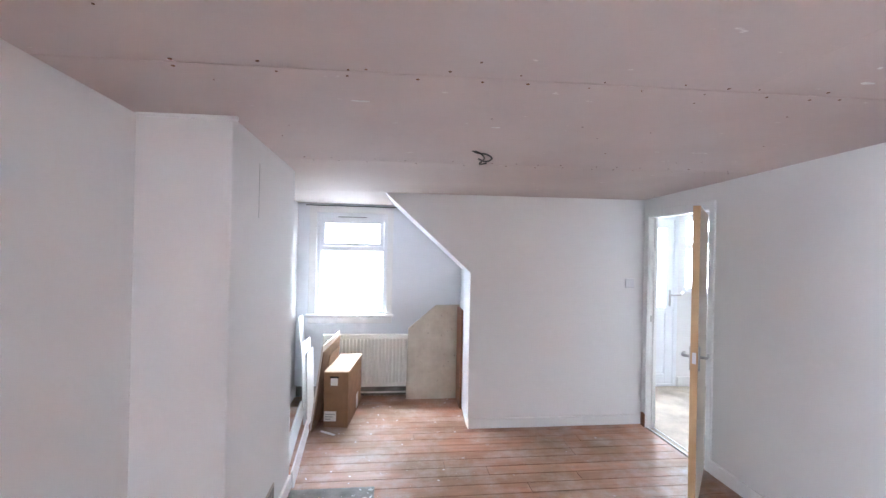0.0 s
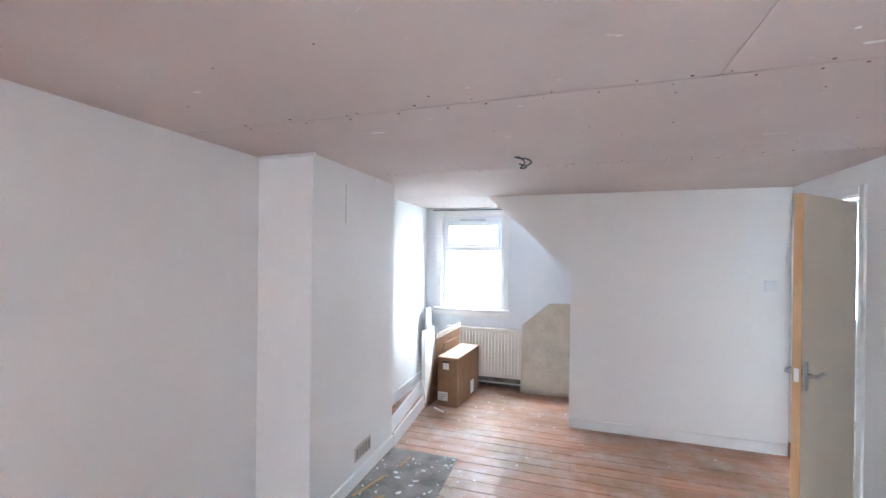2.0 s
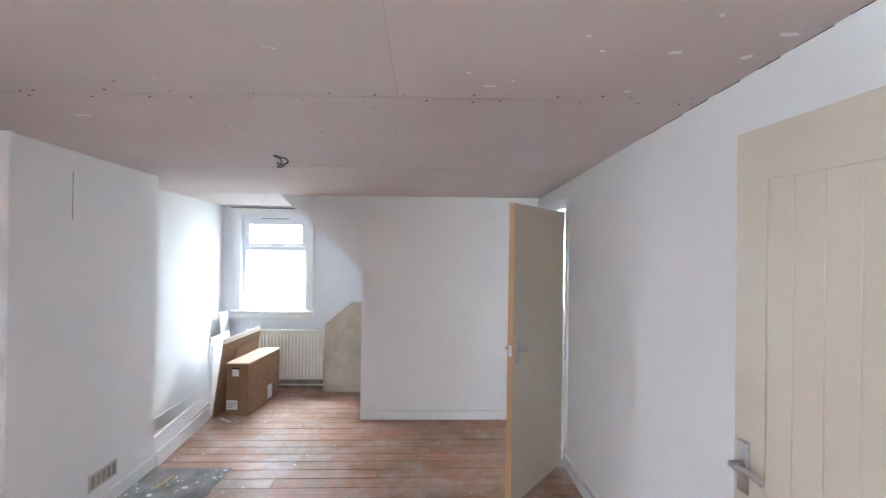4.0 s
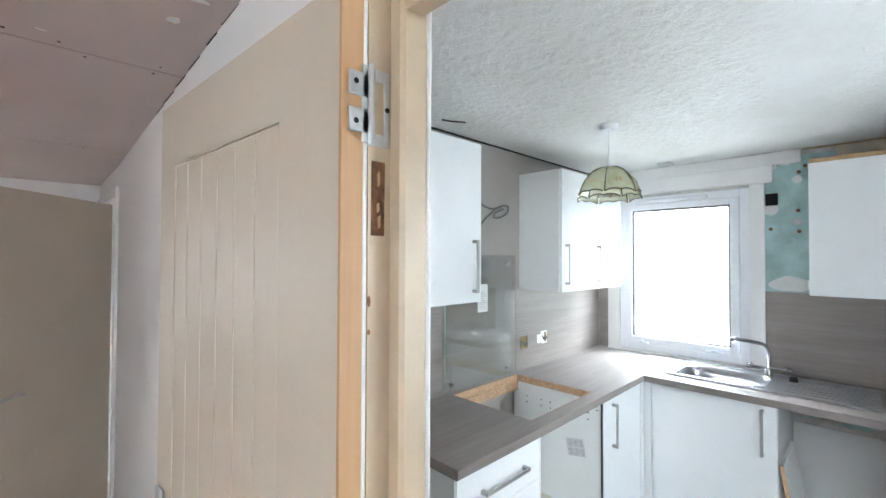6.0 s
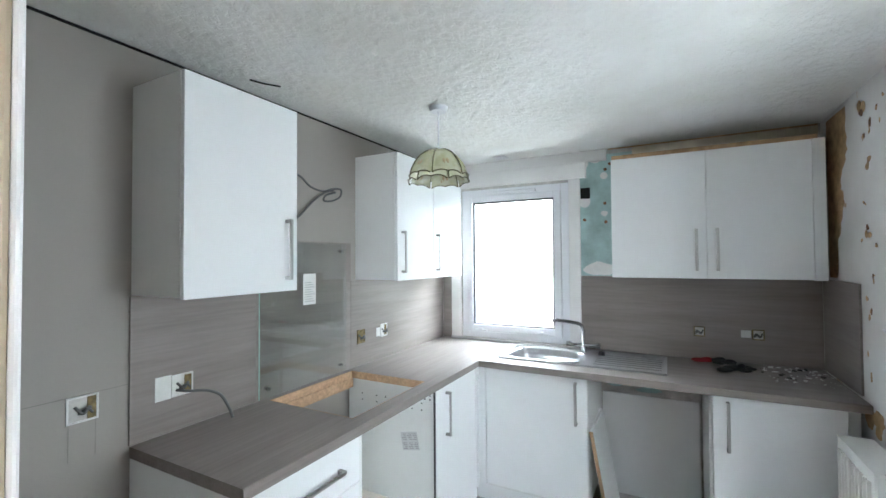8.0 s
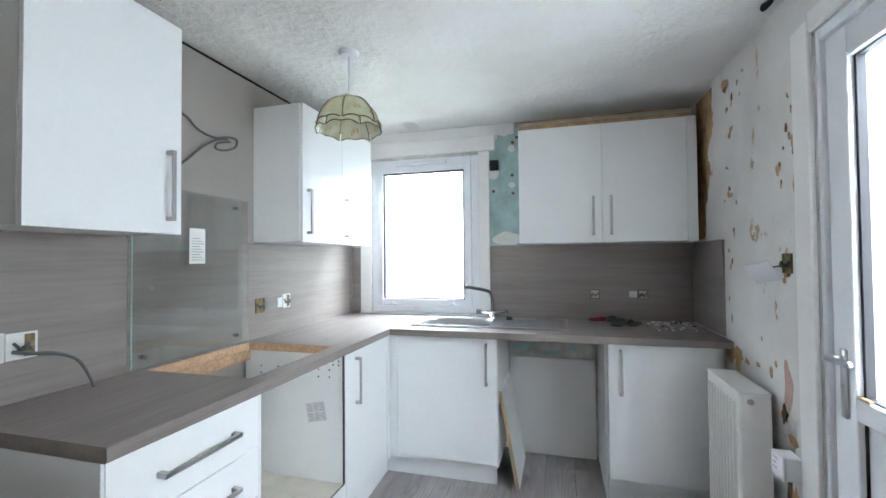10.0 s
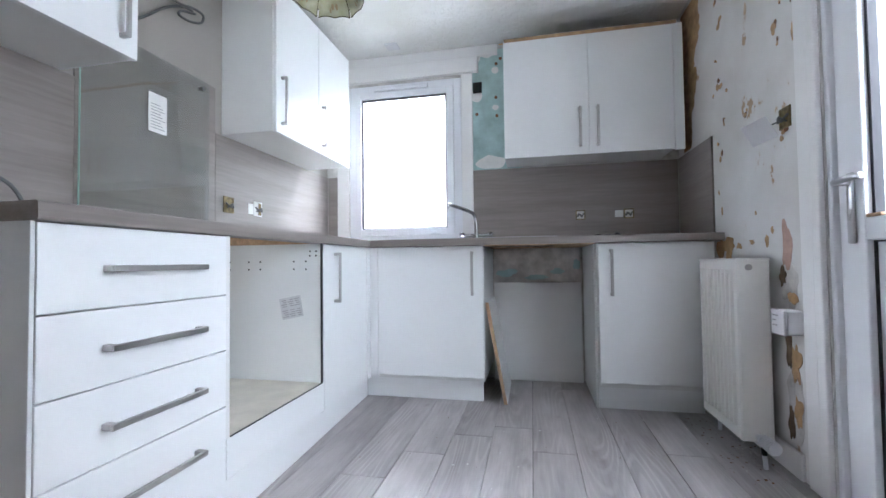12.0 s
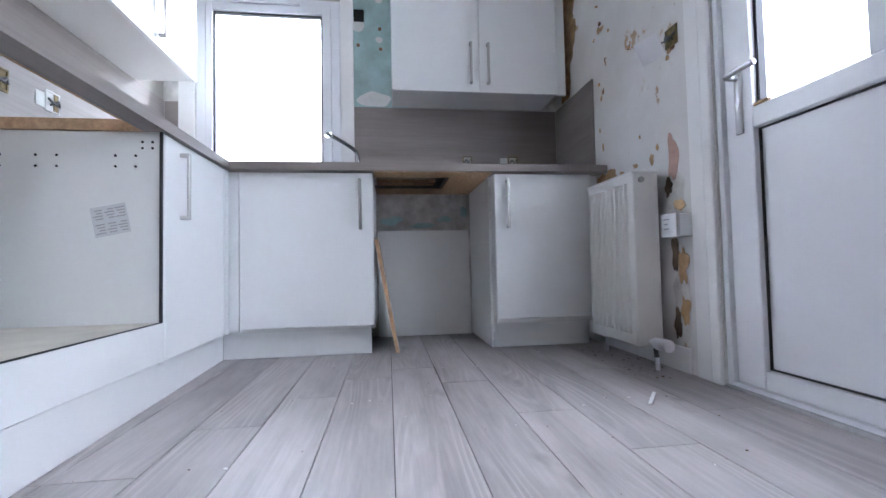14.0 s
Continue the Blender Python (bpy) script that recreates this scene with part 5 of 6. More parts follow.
for (ya, za), (yb, zb) in (((0.524, 2.09), (0.469, 2.035)), ((0.358, 2.02), (0.274, 2.01))):
    bm = B()
    tube(bm, [(face_east(y) - 0.0002, y, z) for y, z in ((ya, za), ((ya + yb) / 2, (za + zb) / 2 + 0.002), (yb, zb))], 0.0013, 6)
    solo("wall_crack", bm, M_SLATE, "thin crack in the plaster above the kitchen doorway", "crack", kind="structure")


# ---- hall ----
u = thing("door_3", (3.2, 5.14, 0), "white plastic half-glazed entrance door", "door", kind="structure")
part("door_frame", ring("y", 5.13, 2.861, 3.659, 0.001, 2.119, (0.045, 0.055, 0.03, 0.05), 0.0, 0.07), M_UPVC, u)
part("leaf_frame", ring("y", 5.13, 2.908, 3.602, 0.033, 2.067, (0.10, 0.10, 0.12, 0.10), 0.005, 0.06), M_UPVC, u)
part("mid_rail", bx(3.0085, 5.136, 0.90, 3.5015, 5.188, 0.985, bev=0.003), M_UPVC, u)
part("lower_panel", bx(3.0085, 5.150, 0.154, 3.5015, 5.175, 0.899, bev=0.003), M_UPVC, u)
pane_of(u, "y", 5.155, 3.009, 3.501, 0.986, 1.966)
bm = B()
box(bm, 3.54, 5.123, 1.00, 3.566, 5.1349, 1.20, 0.003)
tube(bm, [(3.553, 5.124, 1.14), (3.553, 5.09, 1.14), (3.61, 5.085, 1.14), (3.67, 5.085, 1.14)], 0.009, 8)
part("door_handle", bm, M_STEEL, u)
u = thing("window_3", (4.0, 5.15, 1.2), "white plastic hall window with a top light", "window", kind="structure")
part("window_frame", ring("y", 5.13, 3.721, 4.419, 1.181, 2.119, (0.05, 0.05, 0.05, 0.05), 0.01, 0.07), M_UPVC, u)
part("transom", bx(3.7715, 5.14, 1.72, 4.3685, 5.195, 1.785, bev=0.003), M_UPVC, u)
pane_of(u, "y", 5.16, 3.772, 4.368, 1.232, 1.719)
pane_of(u, "y", 5.16, 3.772, 4.368, 1.786, 2.068)
part("window_sill", bx(3.70, 5.08, 1.155, 4.44, 5.1295, 1.1805, bev=0.004), M_GLOSS, u)
solo("baseboard_hall", bx(3.663, 5.112, 0.001, 4.59, 5.1295, 0.12, bev=0.003), M_GLOSS, "white painted hall baseboard", "baseboard", kind="structure")

# unseen side window behind the walk, added to light the living room
u = thing("unseen_side_window", (-1.0, -1.95, 0.7), "unseen white plastic window added to light the room", "window", kind="structure")
part("window_frame", ring("x", -1.05, -2.699, -1.201, 0.701, 2.099, (0.06, 0.06, 0.06, 0.06), 0.02, 0.09), M_UPVC, u)
pane_of(u, "x", -1.0, -2.638, -1.262, 0.762, 2.038)

# ---- back door ----
DY = -0.90
u = thing("door_4", (3.68, -0.93, 0), "white plastic back door, glazed above a solid panel", "door", kind="structure")
part("door_frame", ring("y", DY - 0.07, 3.201, 4.144, 0.001, 2.089, (0.04, 0.022, 0.02, 0.04), 0.0, 0.086), M_UPVC, u)
part("leaf_frame", ring("y", DY - 0.06, 3.243, 4.120, 0.022, 2.047, (0.105, 0.105, 0.06, 0.10), 0.0, 0.06), M_UPVC, u)
part("mid_rail", bx(3.3485, DY - 0.058, 0.838, 4.0145, DY + 0.001, 0.905, bev=0.004), M_UPVC, u)
part("mullion", bx(3.625, DY - 0.056, 0.9055, 3.690, DY - 0.002, 1.946, bev=0.004), M_UPVC, u)
part("lower_panel", bx(3.353, DY - 0.048, 0.087, 4.010, DY - 0.025, 0.834), M_UPVC, u)
part("gasket", ring("y", DY - 0.03, 3.3487, 4.0143, 0.0825, 0.8378, (0.005, 0.005, 0.005, 0.005), -0.012, 0.012, 0), M_GASKET, u)
part("gasket", ring("y", DY - 0.03, 3.6902, 4.0143, 0.9055, 1.946, (0.004, 0.012, 0.004, 0.004), -0.012, 0.012, 0), M_GASKET, u, "torn black gasket")
pane_of(u, "y", DY - 0.04, 3.691, 4.013, 0.907, 1.945)
pane_of(u, "y", DY - 0.04, 3.349, 3.624, 0.907, 1.945)
bm = B()
box(bm, 4.045, DY + 0.0005, 0.83, 4.075, DY + 0.010, 1.045, 0.004)
cyl(bm, (4.060, DY + 0.008, 1.015), (4.060, DY + 0.048, 1.015), 0.010, 14)
tube(bm, [(4.060, DY + 0.048, 1.015), (4.04, DY + 0.052, 1.016), (3.99, DY + 0.052, 1.018), (3.950, DY + 0.050, 1.018)], 0.0095, 12)
hd = part("door_handle", bm, M_SINK, u, "satin chrome lever handle")
bm = B()
cyl(bm, (4.060, DY + 0.0098, 0.925), (4.060, DY + 0.012, 0.925), 0.009, 14)
box(bm, 4.0565, DY + 0.0098, 0.898, 4.0635, DY + 0.012, 0.922)
part("lock_cylinder", bm, M_STEEL, hd)
part("threshold", bx(3.20, DY - 0.07, -0.01, 4.145, DY + 0.030, 0.010, bev=0.003), M_SINK, u, "metal threshold strip")
part("broken_bead", bx(3.958, DY - 0.012, 0.9055, 4.012, DY + 0.0015, 0.915, bev=0.002), M_CHIP, u, "bare torn bead")
part("architrave", bx(4.190, KR + 0.0005, 0.001, 4.262, KR + 0.014, 2.14, bev=0.004), M_GLOSS, u, "white painted architrave")
part("moulding", bx(4.1465, KR + 0.0005, 0.001, 4.1895, KR + 0.018, 2.14, bev=0.006, seg=3), M_GLOSS, u, "rounded white moulding")
part("architrave", bx(3.15, KR + 0.0005, 2.0905, 4.1455, KR + 0.016, 2.16, bev=0.004), M_GLOSS, u, "white painted architrave")

# kitchen radiator
r = panel_radiator(4.415, 4.79, KR, 1, 0.085, 0.785, M_RAD, "narrow white panel radiator on the stripped wall", 9, 0.035, 0.15)
bm = B()
cyl(bm, (4.4155, KR + 0.11, 0.755), (4.408, KR + 0.11, 0.755), 0.012, 16)
part("air_plug", bm, M_STEEL, r)
bm = B()
cyl(bm, (4.414, KR + 0.09, 0.105), (4.385, KR + 0.09, 0.105), 0.012, 14)
cyl(bm, (4.385, KR + 0.09, 0.105), (4.305, KR + 0.09, 0.105), 0.022, 18)
for k in range(5):
    cyl(bm, (4.372 - 0.014 * k, KR + 0.09, 0.105), (4.366 - 0.014 * k, KR + 0.09, 0.105), 0.0245, 18)
part("valve", bm, M_PLASTIC, r, "white thermostatic valve head")
bm = B()
cyl(bm, (4.392, KR + 0.09, 0.10), (4.385, KR + 0.085, 0.0), 0.008, 12)
part("pipe", bm, M_PLASTIC, r)
part("pipe", cyl(B(), (4.77, KR + 0.09, 0.09), (4.77, KR + 0.09, 0.0), 0.008, 12), M_PLASTIC, r)
bm = B()
cyl(bm, (4.392, KR + 0.09, 0.105), (4.389, KR + 0.087, 0.05), 0.0095, 12)
part("pipe_sleeve", bm, M_BLACK, r)
solo("baseboard_kitchen", bx(4.30, KR + 0.0005, 0.001, 4.93, KR + 0.014, 0.095, bev=0.003), M_GLOSS, "white painted kitchen baseboard", "baseboard", kind="structure")
u = thing("socket_box", (4.316, KR + 0.02, 0.56), "white surface-mounted socket box beside the radiator", "socket")
part("body", bx(4.274, KR + 0.0005, 0.516, 4.359, KR + 0.056, 0.602, bev=0.004), M_PLASTIC, u)
part("face_plate", bx(4.272, KR + 0.0565, 0.514, 4.361, KR + 0.066, 0.604, bev=0.003), M_PLASTIC, u)
for k, w in ((0, 0.03), (1, 0.022), (2, 0.034)):
    part("switch_mark", bx(4.345 - w, KR + 0.0661, 0.545 + 0.018 * k, 4.345, KR + 0.0668, 0.549 + 0.018 * k), M_INK, u)


# ---- electrical boxes ----
def open_box(ax, pos, s, u0, u1, z0, z1, label, plate=None, back=None, strip=0.0):
    """A recessed back box left open, with wires."""
    loc = ((u0 + u1) / 2, pos, (z0 + z1) / 2) if ax == "y" else (pos, (u0 + u1) / 2, (z0 + z1) / 2)
    t = thing("back_box", loc, label, "socket box", "open socket boxes")
    w = 0.006
    bm = B()

    def b(a0, a1, c0, c1, d0, d1):
        wbox(bm, ax, pos, a0, a1, min(s * d0, s * d1), max(s * d0, s * d1), c0, c1)
    b(u0, u1, z0, z0 + w, 0.0005, 0.006)
    b(u0, u1, z1 - w, z1, 0.0005, 0.006)
    b(u0, u0 + w, z0 + w, z1 - w, 0.0005, 0.006)
    b(u1 - w, u1, z0 + w, z1 - w, 0.0005, 0.006)
    part("rim", bm, M_FILL if plate else M_BRASSBOX, t)
    bm = B()
    wbox(bm, ax, pos, u0 + w, u1 - w, min(s * 0.0005, s * 0.002), max(s * 0.0005, s * 0.002), z0 + w, z1 - w)
    part("back", bm, back or M_BRASSBOX, t)
    if strip:
        bm = B()
        wbox(bm, ax, pos, u1 - w - strip, u1 - w - 0.0005, min(s * 0.0025, s * 0.005), max(s * 0.0025, s * 0.005), z0 + w + 0.0005, z1 - w - 0.0005)
        part("lug", bm, M_BRASSBOX, t)
    bm = B()
    um, zm = (u0 + u1) / 2, (z0 + z1) / 2

    def p(uu, d, z):
        return (uu, pos + s * d, z) if ax == "y" else (pos + s * d, uu, z)
    tube(bm, [p(um - 0.02, 0.003, zm + 0.01), p(um - 0.005, 0.02, zm - 0.012), p(um + 0.012, 0.018, zm + 0.006), p(um + 0.02, 0.004, zm - 0.01)], 0.0045, 6)
    tube(bm, [p(um - 0.01, 0.003, zm - 0.015), p(um + 0.005, 0.022, zm + 0.002), p(um + 0.022, 0.015, zm - 0.014)], 0.004, 6)
    part("wires", bm, M_CABLE, t)
    return t


open_box("y", KL, -1, 3.005, 3.090, 1.045, 1.128, "open socket box set in bare plaster", True, M_GREYPL, 0.024)
t = open_box("y", KL - T, -1, 3.315, 3.395, 1.045, 1.125, "open socket box with a loose cooker cable", True, M_FILL, 0.026)
part("filler_patch", bx(3.258, KL - T - 0.0028, 1.042, 3.3145, KL - T - 0.0006, 1.130, bev=0.001), M_FILL, t, "white filler beside the box")
bm = B()
tube(bm, [(3.33, 1.533, 1.07), (3.36, 1.505, 1.062), (3.42, 1.49, 1.050), (3.47, 1.475, 1.02), (3.50, 1.465, 0.96), (3.508, 1.455, 0.923)], 0.0055, 8)
solo("loose_cable", bm, M_CABLE, "grey cable drooping from the box onto the worktop", "cable", base=(3.45, 1.45, 0.918))
open_box("y", KL - T, -1, 4.385, 4.455, 1.050, 1.130, "open brass-coloured socket box in the splashback")
t = open_box("y", KL - T, -1, 4.615, 4.685, 1.055, 1.135, "open socket box with a short wire", True, M_FILL, 0.022)
part("filler_patch", bx(4.572, KL - T - 0.0028, 1.062, 4.6145, KL - T - 0.0006, 1.118, bev=0.001), M_FILL, t, "white filler beside the box")
open_box("x", KW - T, -1, -0.300, -0.240, 1.058, 1.120, "open socket box in the grey splashback", None, M_GREYPL)
t = open_box("x", KW - T, -1, -0.600, -0.540, 1.058, 1.120, "open socket box with hanging wires", None, M_GREYPL)
part("filler_patch", bx(KW - T - 0.0028, -0.5345, 1.068, KW - T - 0.0006, -0.485, 1.112, bev=0.001), M_FILL, t, "white filler beside the box")
t = open_box("y", KR, 1, 4.310, 4.378, 1.270, 1.346, "open box with its cover plate hanging by the wires")
bm = bx(-0.045, -0.003, -0.045, 0.045, 0.003, 0.045, bev=0.002)
bmesh.ops.transform(bm, matrix=Matrix.Translation((4.385, KR + 0.070, 1.272)) @ Matrix.Rotation(0.85, 4, "Z") @ Matrix.Rotation(-0.55, 4, "X") @ Matrix.Rotation(0.3, 4, "Y"), verts=bm.verts)
part("cover_plate", bm, M_PLASTIC, t, "dangling white cover plate")
bm = B()
tube(bm, [(4.35, KR + 0.004, 1.30), (4.375, KR + 0.03, 1.295), (4.41, KR + 0.042, 1.285)], 0.003, 6)
part("wire", bm, M_CABLE, t)

# extractor cable loop between the wall cabinets
bm = B()
tube(bm, [(3.90, 1.545, 1.99), (3.95, 1.54, 1.975), (4.0, 1.53, 1.935), (4.08, 1.52, 1.92), (4.17, 1.52, 1.945), (4.225, 1.52, 1.945), (4.215, 1.52, 1.905), (4.15, 1.52, 1.875), (4.09, 1.52, 1.87), (4.11, 1.525, 1.90), (4.18, 1.52, 1.925)], 0.0055, 8)
tube(bm, [(3.90, 1.545, 1.745), (3.95, 1.535, 1.79), (4.02, 1.528, 1.86), (4.10, 1.524, 1.915), (4.17, 1.526, 1.935)], 0.0055, 8)
solo("loose_cable", bm, M_CABLE, "grey cable looped on the bare wall", "cable", base=(4.05, 1.53, 1.75))

# ---- stripped wall: patches of bare plaster and torn paper ----
rng = random.Random(12)


def wall_patch(x, z, rx, rz, material, name, label, th=0.0018, n=26):
    bm = B()
    prism(bm, ragged(rng, x, z, rx, rz, n, 0.72), "y", KR + 0.0003, KR + th)
    return solo(name, bm, material, label, "wall", kind="structure")


wall_patch(4.365, 0.835, 0.045, 0.135, M_PINK, "plaster_patch", "bare pink plaster patch")
wall_patch(4.36, 0.68, 0.075, 0.14, M_GREYPL, "plaster_patch", "bare grey plaster patch", 0.0014)
M_STAIN = plain("dark_damp_stain", (0.16, 0.11, 0.07), 0.9, 0, 0.5, 30, 120, 0.3, True)
for x, z, rx, rz, mm in ((4.375, 0.46, 0.030, 0.10, M_STAIN), (4.335, 0.40, 0.045, 0.10, M_TAN), (4.37, 0.30, 0.035, 0.12, M_GREYPL), (4.325, 0.24, 0.035, 0.09, M_TAN), (4.375, 0.18, 0.030, 0.09, M_STAIN), (4.345, 0.645, 0.05, 0.035, M_TAN), (4.40, 0.72, 0.035, 0.06, M_STAIN)):
    wall_patch(x, z, rx, rz, mm, "paper_patch", "torn brown backing paper and damp stain", 0.0021, 30)
for x, z, rx, rz in ((4.93, 0.83, 0.06, 0.07), (4.84, 0.81, 0.05, 0.035), (4.74, 0.845, 0.04, 0.022), (4.62, 0.86, 0.03, 0.016), (4.50, 0.86, 0.02, 0.035), (4.46, 0.90, 0.016, 0.02), (4.58, 0.98, 0.010, 0.015), (4.90, 1.02, 0.012, 0.03), (4.93, 1.12, 0.010, 0.02)):
    wall_patch(x, z, rx, rz, M_TAN, "paper_patch", "torn brown backing paper", 0.0017, 24)
wall_patch(4.33, 0.26, 0.07, 0.16, M_GREYPL, "plaster_patch", "bare grey plaster patch", 0.0014)
wall_patch(4.85, 0.86, 0.13, 0.05, M_TAN, "paper_patch", "torn brown backing paper")
TEARS = [(4.939, 2.22, 0.064, 0.04), (4.847, 2.109, 0.017, 0.028), (4.911, 2.079, 0.018, 0.014), (4.782, 2.178, 0.016, 0.013), (4.711, 2.202, 0.018, 0.01), (4.747, 2.111, 0.009, 0.014), (4.864, 1.963, 0.038, 0.029), (4.926, 1.788, 0.018, 0.01), (4.894, 1.656, 0.042, 0.029), (4.967, 1.621, 0.015, 0.015), (4.815, 1.601, 0.013, 0.011), (4.851, 1.458, 0.017, 0.018), (4.921, 1.357, 0.018, 0.018), (4.889, 1.295, 0.018, 0.033), (4.633, 1.433, 0.019, 0.019), (4.32, 1.934, 0.008, 0.014), (4.298, 1.884, 0.009, 0.016), (4.325, 1.804, 0.023, 0.03), (4.358, 1.757, 0.01, 0.013), (4.285, 1.741, 0.013, 0.036), (4.285, 1.624, 0.009, 0.047), (4.405, 1.674, 0.029, 0.022), (4.382, 1.619, 0.009, 0.019), (4.361, 1.255, 0.03, 0.022)]
edge_pts = [(5.12, 2.285), (5.11, 2.07), (5.215, 1.92), (5.155, 1.82), (5.25, 1.64), (5.29, 1.44)]
strip = [(5.40, 1.44), (5.40, 2.285)]
for (xa, za), (xb, zb) in zip(edge_pts, edge_pts[1:]):
    for k in range(7):
        strip.append((xa + (xb - xa) * k / 7 + rng.uniform(-0.014, 0.014), za + (zb - za) * k / 7))
bm = B()
prism(bm, strip + [edge_pts[-1]], "y", KR + 0.0003, KR + 0.0016)
solo("paper_tear", bm, M_TAN, "long strip of bare brown paper beside the wall cabinet", "wall", kind="structure")
for k, (x, z, rx, rz) in enumerate(TEARS):
    for q in range(3):
        wall_patch(x + rng.uniform(-0.6, 0.6) * rx, z + rng.uniform(-0.8, 0.8) * rz, rx * rng.uniform(0.45, 1.0), rz * rng.uniform(0.5, 1.15), (M_TAN, M_ROT, M_TAN)[q], "paper_tear", "ragged tear in the wallpaper", 0.0014 + 0.0002 * q, 11)

# rough timber and plaster line above the right wall cabinet
solo("plaster_strip", bx(KW - 0.006, -0.868, 2.10, KW - 0.0007, 0.0985, 2.3045), plain("yellowed_plaster", (0.62, 0.56, 0.44), 0.85, 0, 0.2, 9, 80, 0.2, True), "yellowed white plaster above the wall cabinet", "wall", kind="structure")
solo("packing_strip", bx(5.226, -0.80, 2.1655, 5.262, 0.20, 2.190, bev=0.002), M_TAN, "thin bare wooden strip on top of the wall cabinet", "strip", base=(5.24, -0.3, 2.1655))
bm = B()
prism(bm, [(KW - 0.016, -0.865), (KW - 0.0008, -0.865), (KW - 0.0008, 0.25), (KW - 0.006, 0.25), (KW - 0.014, -0.05), (KW - 0.009, -0.33), (KW - 0.018, -0.6)], "z", 2.297, 2.3046)
solo("plaster_edge", bm, M_TAN, "ragged brown line where ceiling and wall meet", "trim", kind="structure")
solo("coving_strip", bx(KW - 0.012, 0.26, 2.2262, KW - 0.0007, 1.54, 2.3045, bev=0.002), M_GLOSS, "white strip at the ceiling edge", "trim", kind="structure")
solo("ceiling_crack", bx(2.60, KL - 0.010, 2.2985, 5.40, KL - 0.0007, 2.3045), M_DARK, "dark gap along the ceiling edge", "crack", kind="structure")
# a thin black sliver drawn for a curved crack in the ceiling
bm = B()
prism(bm, [(3.545, 1.407), (3.60, 1.388), (3.655, 1.353), (3.656, 1.356), (3.602, 1.392), (3.547, 1.411)], "z", 2.2945, 2.3005)
solo("ceiling_curved_crack", bm, M_DARK, "thin dark curved crack in the ceiling", "flake", base=(3.6, 1.38, 2.292))
bm = B()
prism(bm, ragged(random.Random(8), 4.33, -0.825, 0.055, 0.022, 16, 0.6), "z", 2.2985, 2.3035)
prism(bm, ragged(random.Random(7), 4.20, -0.860, 0.03, 0.012, 12, 0.6), "z", 2.2985, 2.3035)
solo("ceiling_hole", bm, M_DARK, "ragged dark holes at the ceiling edge", "hole", kind="structure")
solo("board_joint", bx(2.56, KL - 0.0012, 1.1285, 3.176, KL - 0.0004, 1.1305), M_SLATE, "thin joint between two wall boards", "crack", kind="structure")
for x in (3.012, 3.083):
    solo("board_joint", bx(x, KL - 0.0012, 0.93, x + 0.0012, KL - 0.0004, 1.044), M_SLATE, "thin cut line below the socket box", "crack", kind="structure")
bm = B()
for y, z, a, b in ((0.22, 0.71, 0.09, 0.035), (0.02, 0.68, 0.12, 0.022), (-0.12, 0.72, 0.06, 0.03), (-0.24, 0.76, 0.03, 0.05)):
    prism(bm, ragged(random.Random(int(100 * z)), y, z, a, b, 22, 0.6), "x", KW - 0.0022, KW - 0.0006)
solo("old_paint_patch", bm, M_TEAL, "smears of old teal paint on bare plaster", "wall", kind="structure")
# ---- loose panels in the appliance gap ----
bm = B()
prism(bm, [(5.435, 0.002), (5.452, 0.002), (5.487, 0.645), (5.470, 0.645)], "y", -0.262, 0.305)
solo("loose_board", bm, M_CARC, "white melamine board leaning against the back wall", "board", base=(5.45, 0.02, 0))
lb = thing("loose_board", (5.1, 0.25, 0), "white board with bare chipboard edge leaning on the cabinet", "board")
bm = B()
prism(bm, [(0.195, 0.002), (0.213, 0.002), (0.309, 0.56), (0.291, 0.56)], "x", 4.935, 5.36)
part("sheet", bm, M_CARC, lb)
bm = B()
prism(bm, [(0.1945, 0.003), (0.2135, 0.003), (0.3095, 0.5605), (0.2905, 0.5605)], "x", 4.930, 4.9348)
part("edge", bm, M_CHIP, lb, "bare chipboard edge")

# gloves and debris on the worktop
def glove(x0, y0, turn, cuff, label):
    """A limp knitted glove: a cuff, a creased palm, four fingers and a thumb."""
    g = thing("work_glove", (x0, y0, 0.9175), label, "glove")
    base = Matrix.Translation((x0, y0, 0.9175)) @ Matrix.Rotation(turn, 4, "Z")

    def lump(bm, x, y, rx, ry, rz, a=0.0):
        bmesh.ops.create_uvsphere(bm, u_segments=14, v_segments=8, radius=1, matrix=base @ Matrix.Translation((x, y, rz)) @ Matrix.Rotation(a, 4, "Z") @ Matrix.Diagonal((rx, ry, rz, 1)))
    bm = B()
    lump(bm, 0.0, 0.070, 0.036, 0.048, 0.011)
    lump(bm, 0.006, 0.030, 0.034, 0.035, 0.014, 0.3)
    part("cuff", bm, cuff, g)
    bm = B()
    lump(bm, 0.002, -0.02, 0.040, 0.045, 0.014)
    lump(bm, -0.012, -0.03, 0.020, 0.040, 0.019, 0.4)
    part("palm", bm, M_BLACK, g)
    for k, (x, a, ln) in enumerate(((-0.030, -0.35, 0.036), (-0.010, 0.1, 0.042), (0.012, -0.1, 0.040), (0.034, 0.3, 0.034))):
        bm = B()
        lump(bm, x, -0.075 - 0.004 * k, 0.0095, ln, 0.009, a)
        part("finger", bm, M_BLACK, g)
    bm = B()
    lump(bm, -0.048, -0.015, 0.010, 0.034, 0.009, -0.7)
    part("thumb", bm, M_BLACK, g)


glove(5.415, -0.335, 0.12, M_RED, "black work glove with a red knitted cuff")
glove(5.255, -0.425, 0.75, M_BLACK, "crumpled black work glove on the worktop")


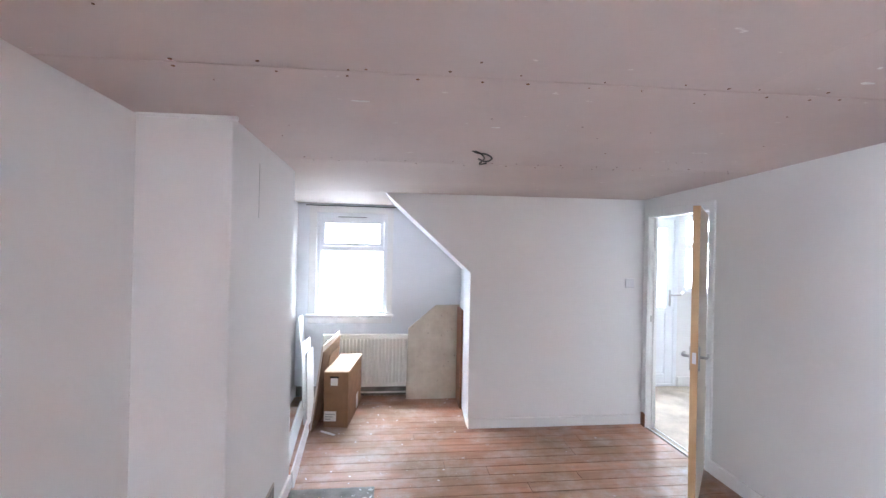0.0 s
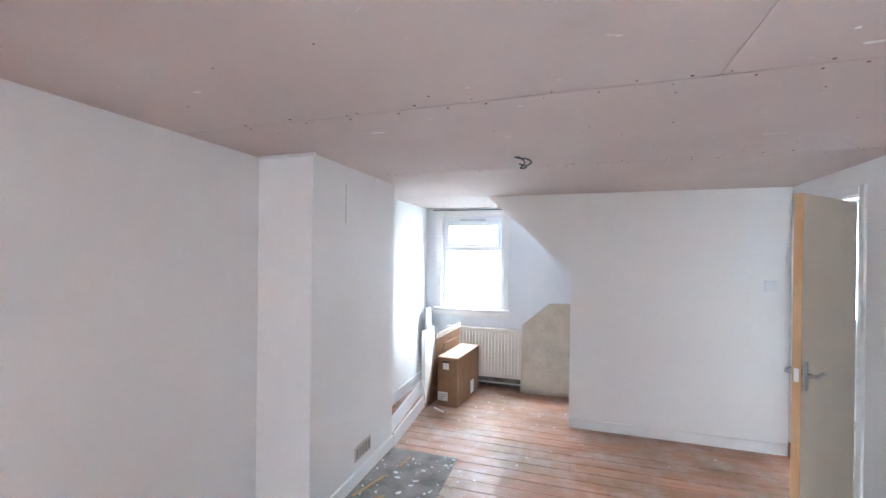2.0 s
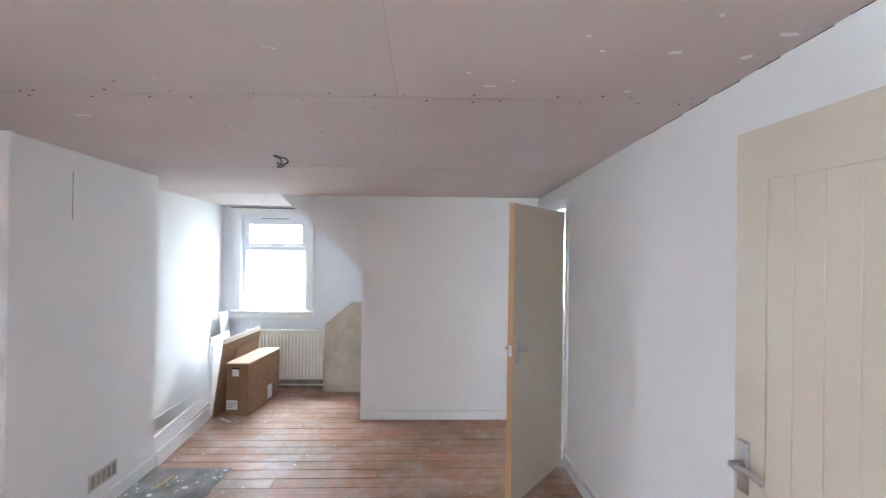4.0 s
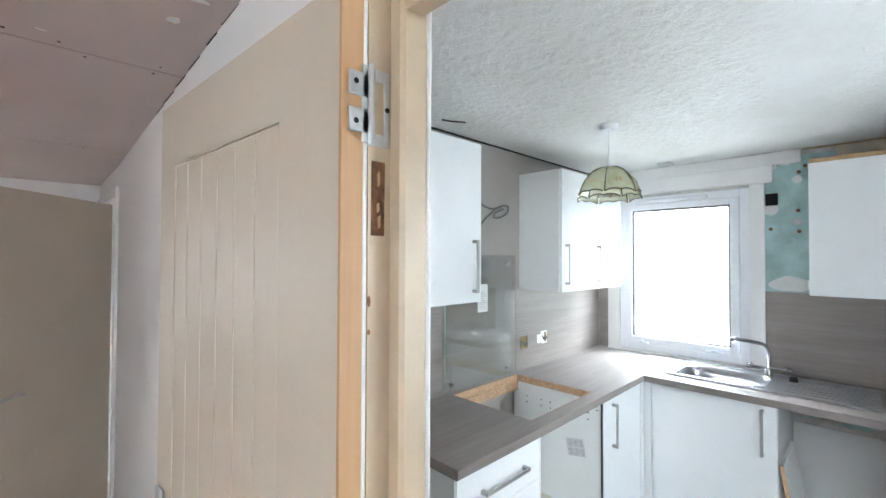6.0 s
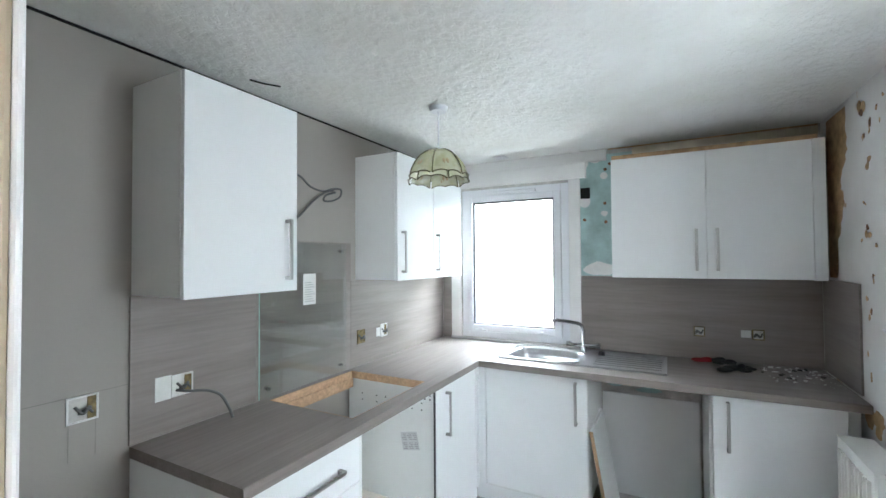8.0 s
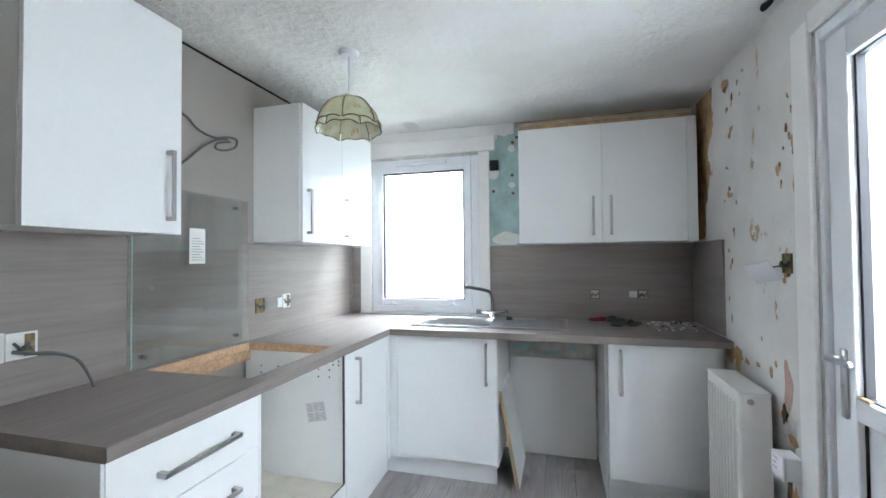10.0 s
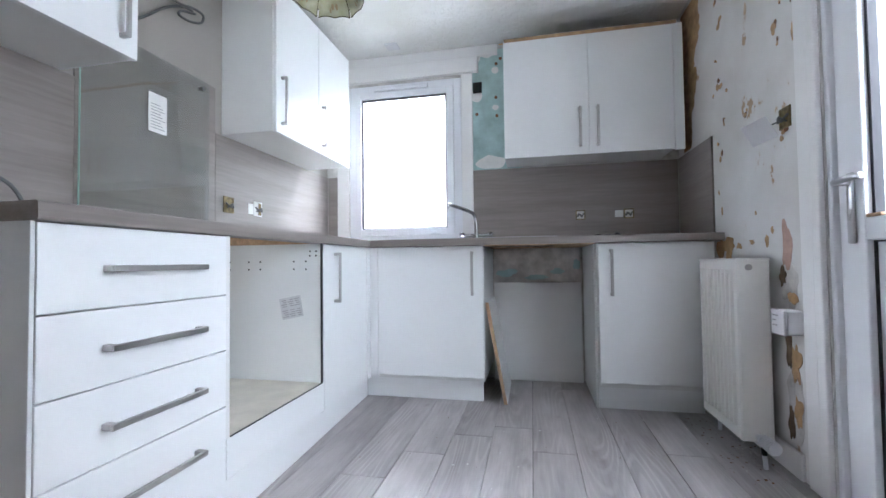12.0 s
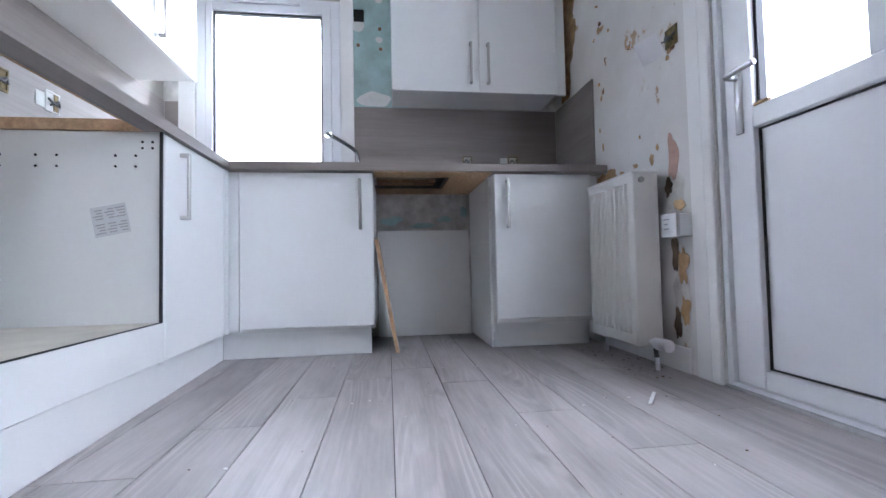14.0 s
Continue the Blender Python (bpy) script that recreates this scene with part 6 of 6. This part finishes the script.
def bits(name, n, xr, yr, z, s0, s1, material, label, flat=0.5):
    """Scattered shards, each an uneven sliver of its own size."""
    bm = B()
    for _ in range(n):
        x, y, s = rng.uniform(*xr), rng.uniform(*yr), s0 + (s1 - s0) * rng.random() ** 2.2
        a, thin = rng.uniform(0, 6.28), rng.uniform(0.15, 0.9)
        pts = []
        for q in range(6):
            b = 6.283 * q / 6 + rng.uniform(-0.3, 0.3)
            r = s * rng.uniform(0.6, 1.1)
            u_, v_ = r * math.cos(b), r * thin * math.sin(b)
            pts.append((x + u_ * math.cos(a) - v_ * math.sin(a), y + u_ * math.sin(a) + v_ * math.cos(a)))
        prism(bm, pts, "z", z, z + s * flat * rng.uniform(0.4, 1))
    return solo(name, bm, material, label, "debris", kind="stuff")


bits("plaster_rubble", 90, (5.08, 5.46), (-0.85, -0.57), 0.9176, 0.002, 0.018, M_FILL, "pale plaster rubble on the worktop")
bits("dark_rubble", 16, (5.16, 5.44), (-0.82, -0.55), 0.9176, 0.005, 0.020, M_BLACK, "dark scraps on the worktop")
bits("floor_crumbs", 70, (3.0, 4.8), (-0.75, 0.9), 0.0006, 0.0015, 0.004, M_ROT, "dark crumbs on the laminate")
bits("floor_flakes", 26, (3.2, 4.9), (-0.80, 0.6), 0.0006, 0.003, 0.008, M_FILL, "white plaster flakes on the laminate", 0.3)
bits("floor_flakes", 110, (-0.5, 2.3), (1.8, 4.05), 0.0008, 0.002, 0.016, M_FILL, "white paint flakes on the floorboards", 0.06)
bits("floor_flakes", 60, (-0.4, 0.8), (4.0, 4.85), 0.0008, 0.002, 0.018, M_FILL, "white paint flakes in the alcove", 0.06)
bits("hearth_flakes", 130, (-0.53, 0.0), (2.1, 3.15), 0.0055, 0.002, 0.026, M_FILL, "paint flakes on the hearth slab", 0.12)
bits("radiator_dirt", 90, (4.25, 4.90), (KR + 0.016, KR + 0.22), 0.0006, 0.002, 0.008, M_ROT, "dark dirt along the wall below the radiator", 0.3)
bits("radiator_dust", 70, (4.35, 4.85), (KR + 0.02, KR + 0.12), 0.0006, 0.003, 0.009, M_GREYPL, "plaster debris below the radiator", 0.4)
for p0, p1 in (((-0.50, 2.45, 0.012), (-0.40, 2.75, 0.012)), ((-0.46, 2.35, 0.011), (-0.30, 2.52, 0.011)), ((-0.36, 2.88, 0.011), (-0.33, 3.05, 0.012))):
    plank(p0, p1, 0.018, 0.008, M_PINE, "splintered wood batten on the hearth")
plank((4.02, -0.52, 0.004), (4.12, -0.60, 0.004), 0.012, 0.004, M_GLOSS, "white sliver of trim on the floor")

# ---- floor pieces ----
rng = random.Random(21)
fl = solo("floor_living", bx(-0.92, -2.96, -0.0235, 2.50, 5.02, -0.0225), M_GROUT, "worn reddish floorboards with paint splashes and dust", "floor", kind="structure")
W = 0.122
y, k = -2.96, 0
while y < 5.0:
    y1 = min(y + W, 5.02)
    xe = 2.52 if y1 < 4.08 else 0.90
    if y < 4.07 < y1:
        xe = 2.52 if 4.07 - y > 0.06 else 0.90
    cut = rng.uniform(0.2, 2.2)
    for x0, x1 in ((-0.928, cut), (cut, xe)) if cut < xe - 0.2 else ((-0.928, xe),):
        dz = rng.uniform(-0.0010, 0.0)
        part("floorboard", bx(x0 + 0.001, y + 0.0026, -0.022, x1 - 0.001, y1 - 0.0026, dz, bev=0.0012), M_BOARDS, fl)
    y += W
fk = solo("floor_kitchen", bx(2.47, -0.95, -0.0118, 5.55, 1.5, -0.0110), M_GROUT, "grey oak-effect laminate planks", "floor", kind="structure")
W = 0.177
cuts = {0.768: 3.805, 0.591: 4.062, 0.414: 4.288, 0.237: 4.497, 0.06: 3.372, -0.117: 4.38, -0.294: 4.03, -0.471: 3.755, -0.648: 4.45, -0.825: 3.95}
for k in range(-6, 9):
    y0 = 0.06 + W * k
    c = min(cuts.items(), key=lambda q: abs(q[0] - y0))[1]
    xs = sorted({2.475, 5.49, *[c + 1.25 * j for j in range(-2, 3) if 2.5 < c + 1.25 * j < 5.45]})
    for x0, x1 in zip(xs, xs[1:]):
        part("laminate_plank", bx(x0 + 0.0009, y0 + 0.0010, -0.0108, x1 - 0.0009, min(y0 + W, 1.548) - 0.0010, 0.0, bev=0.0010), M_LAM, fk)
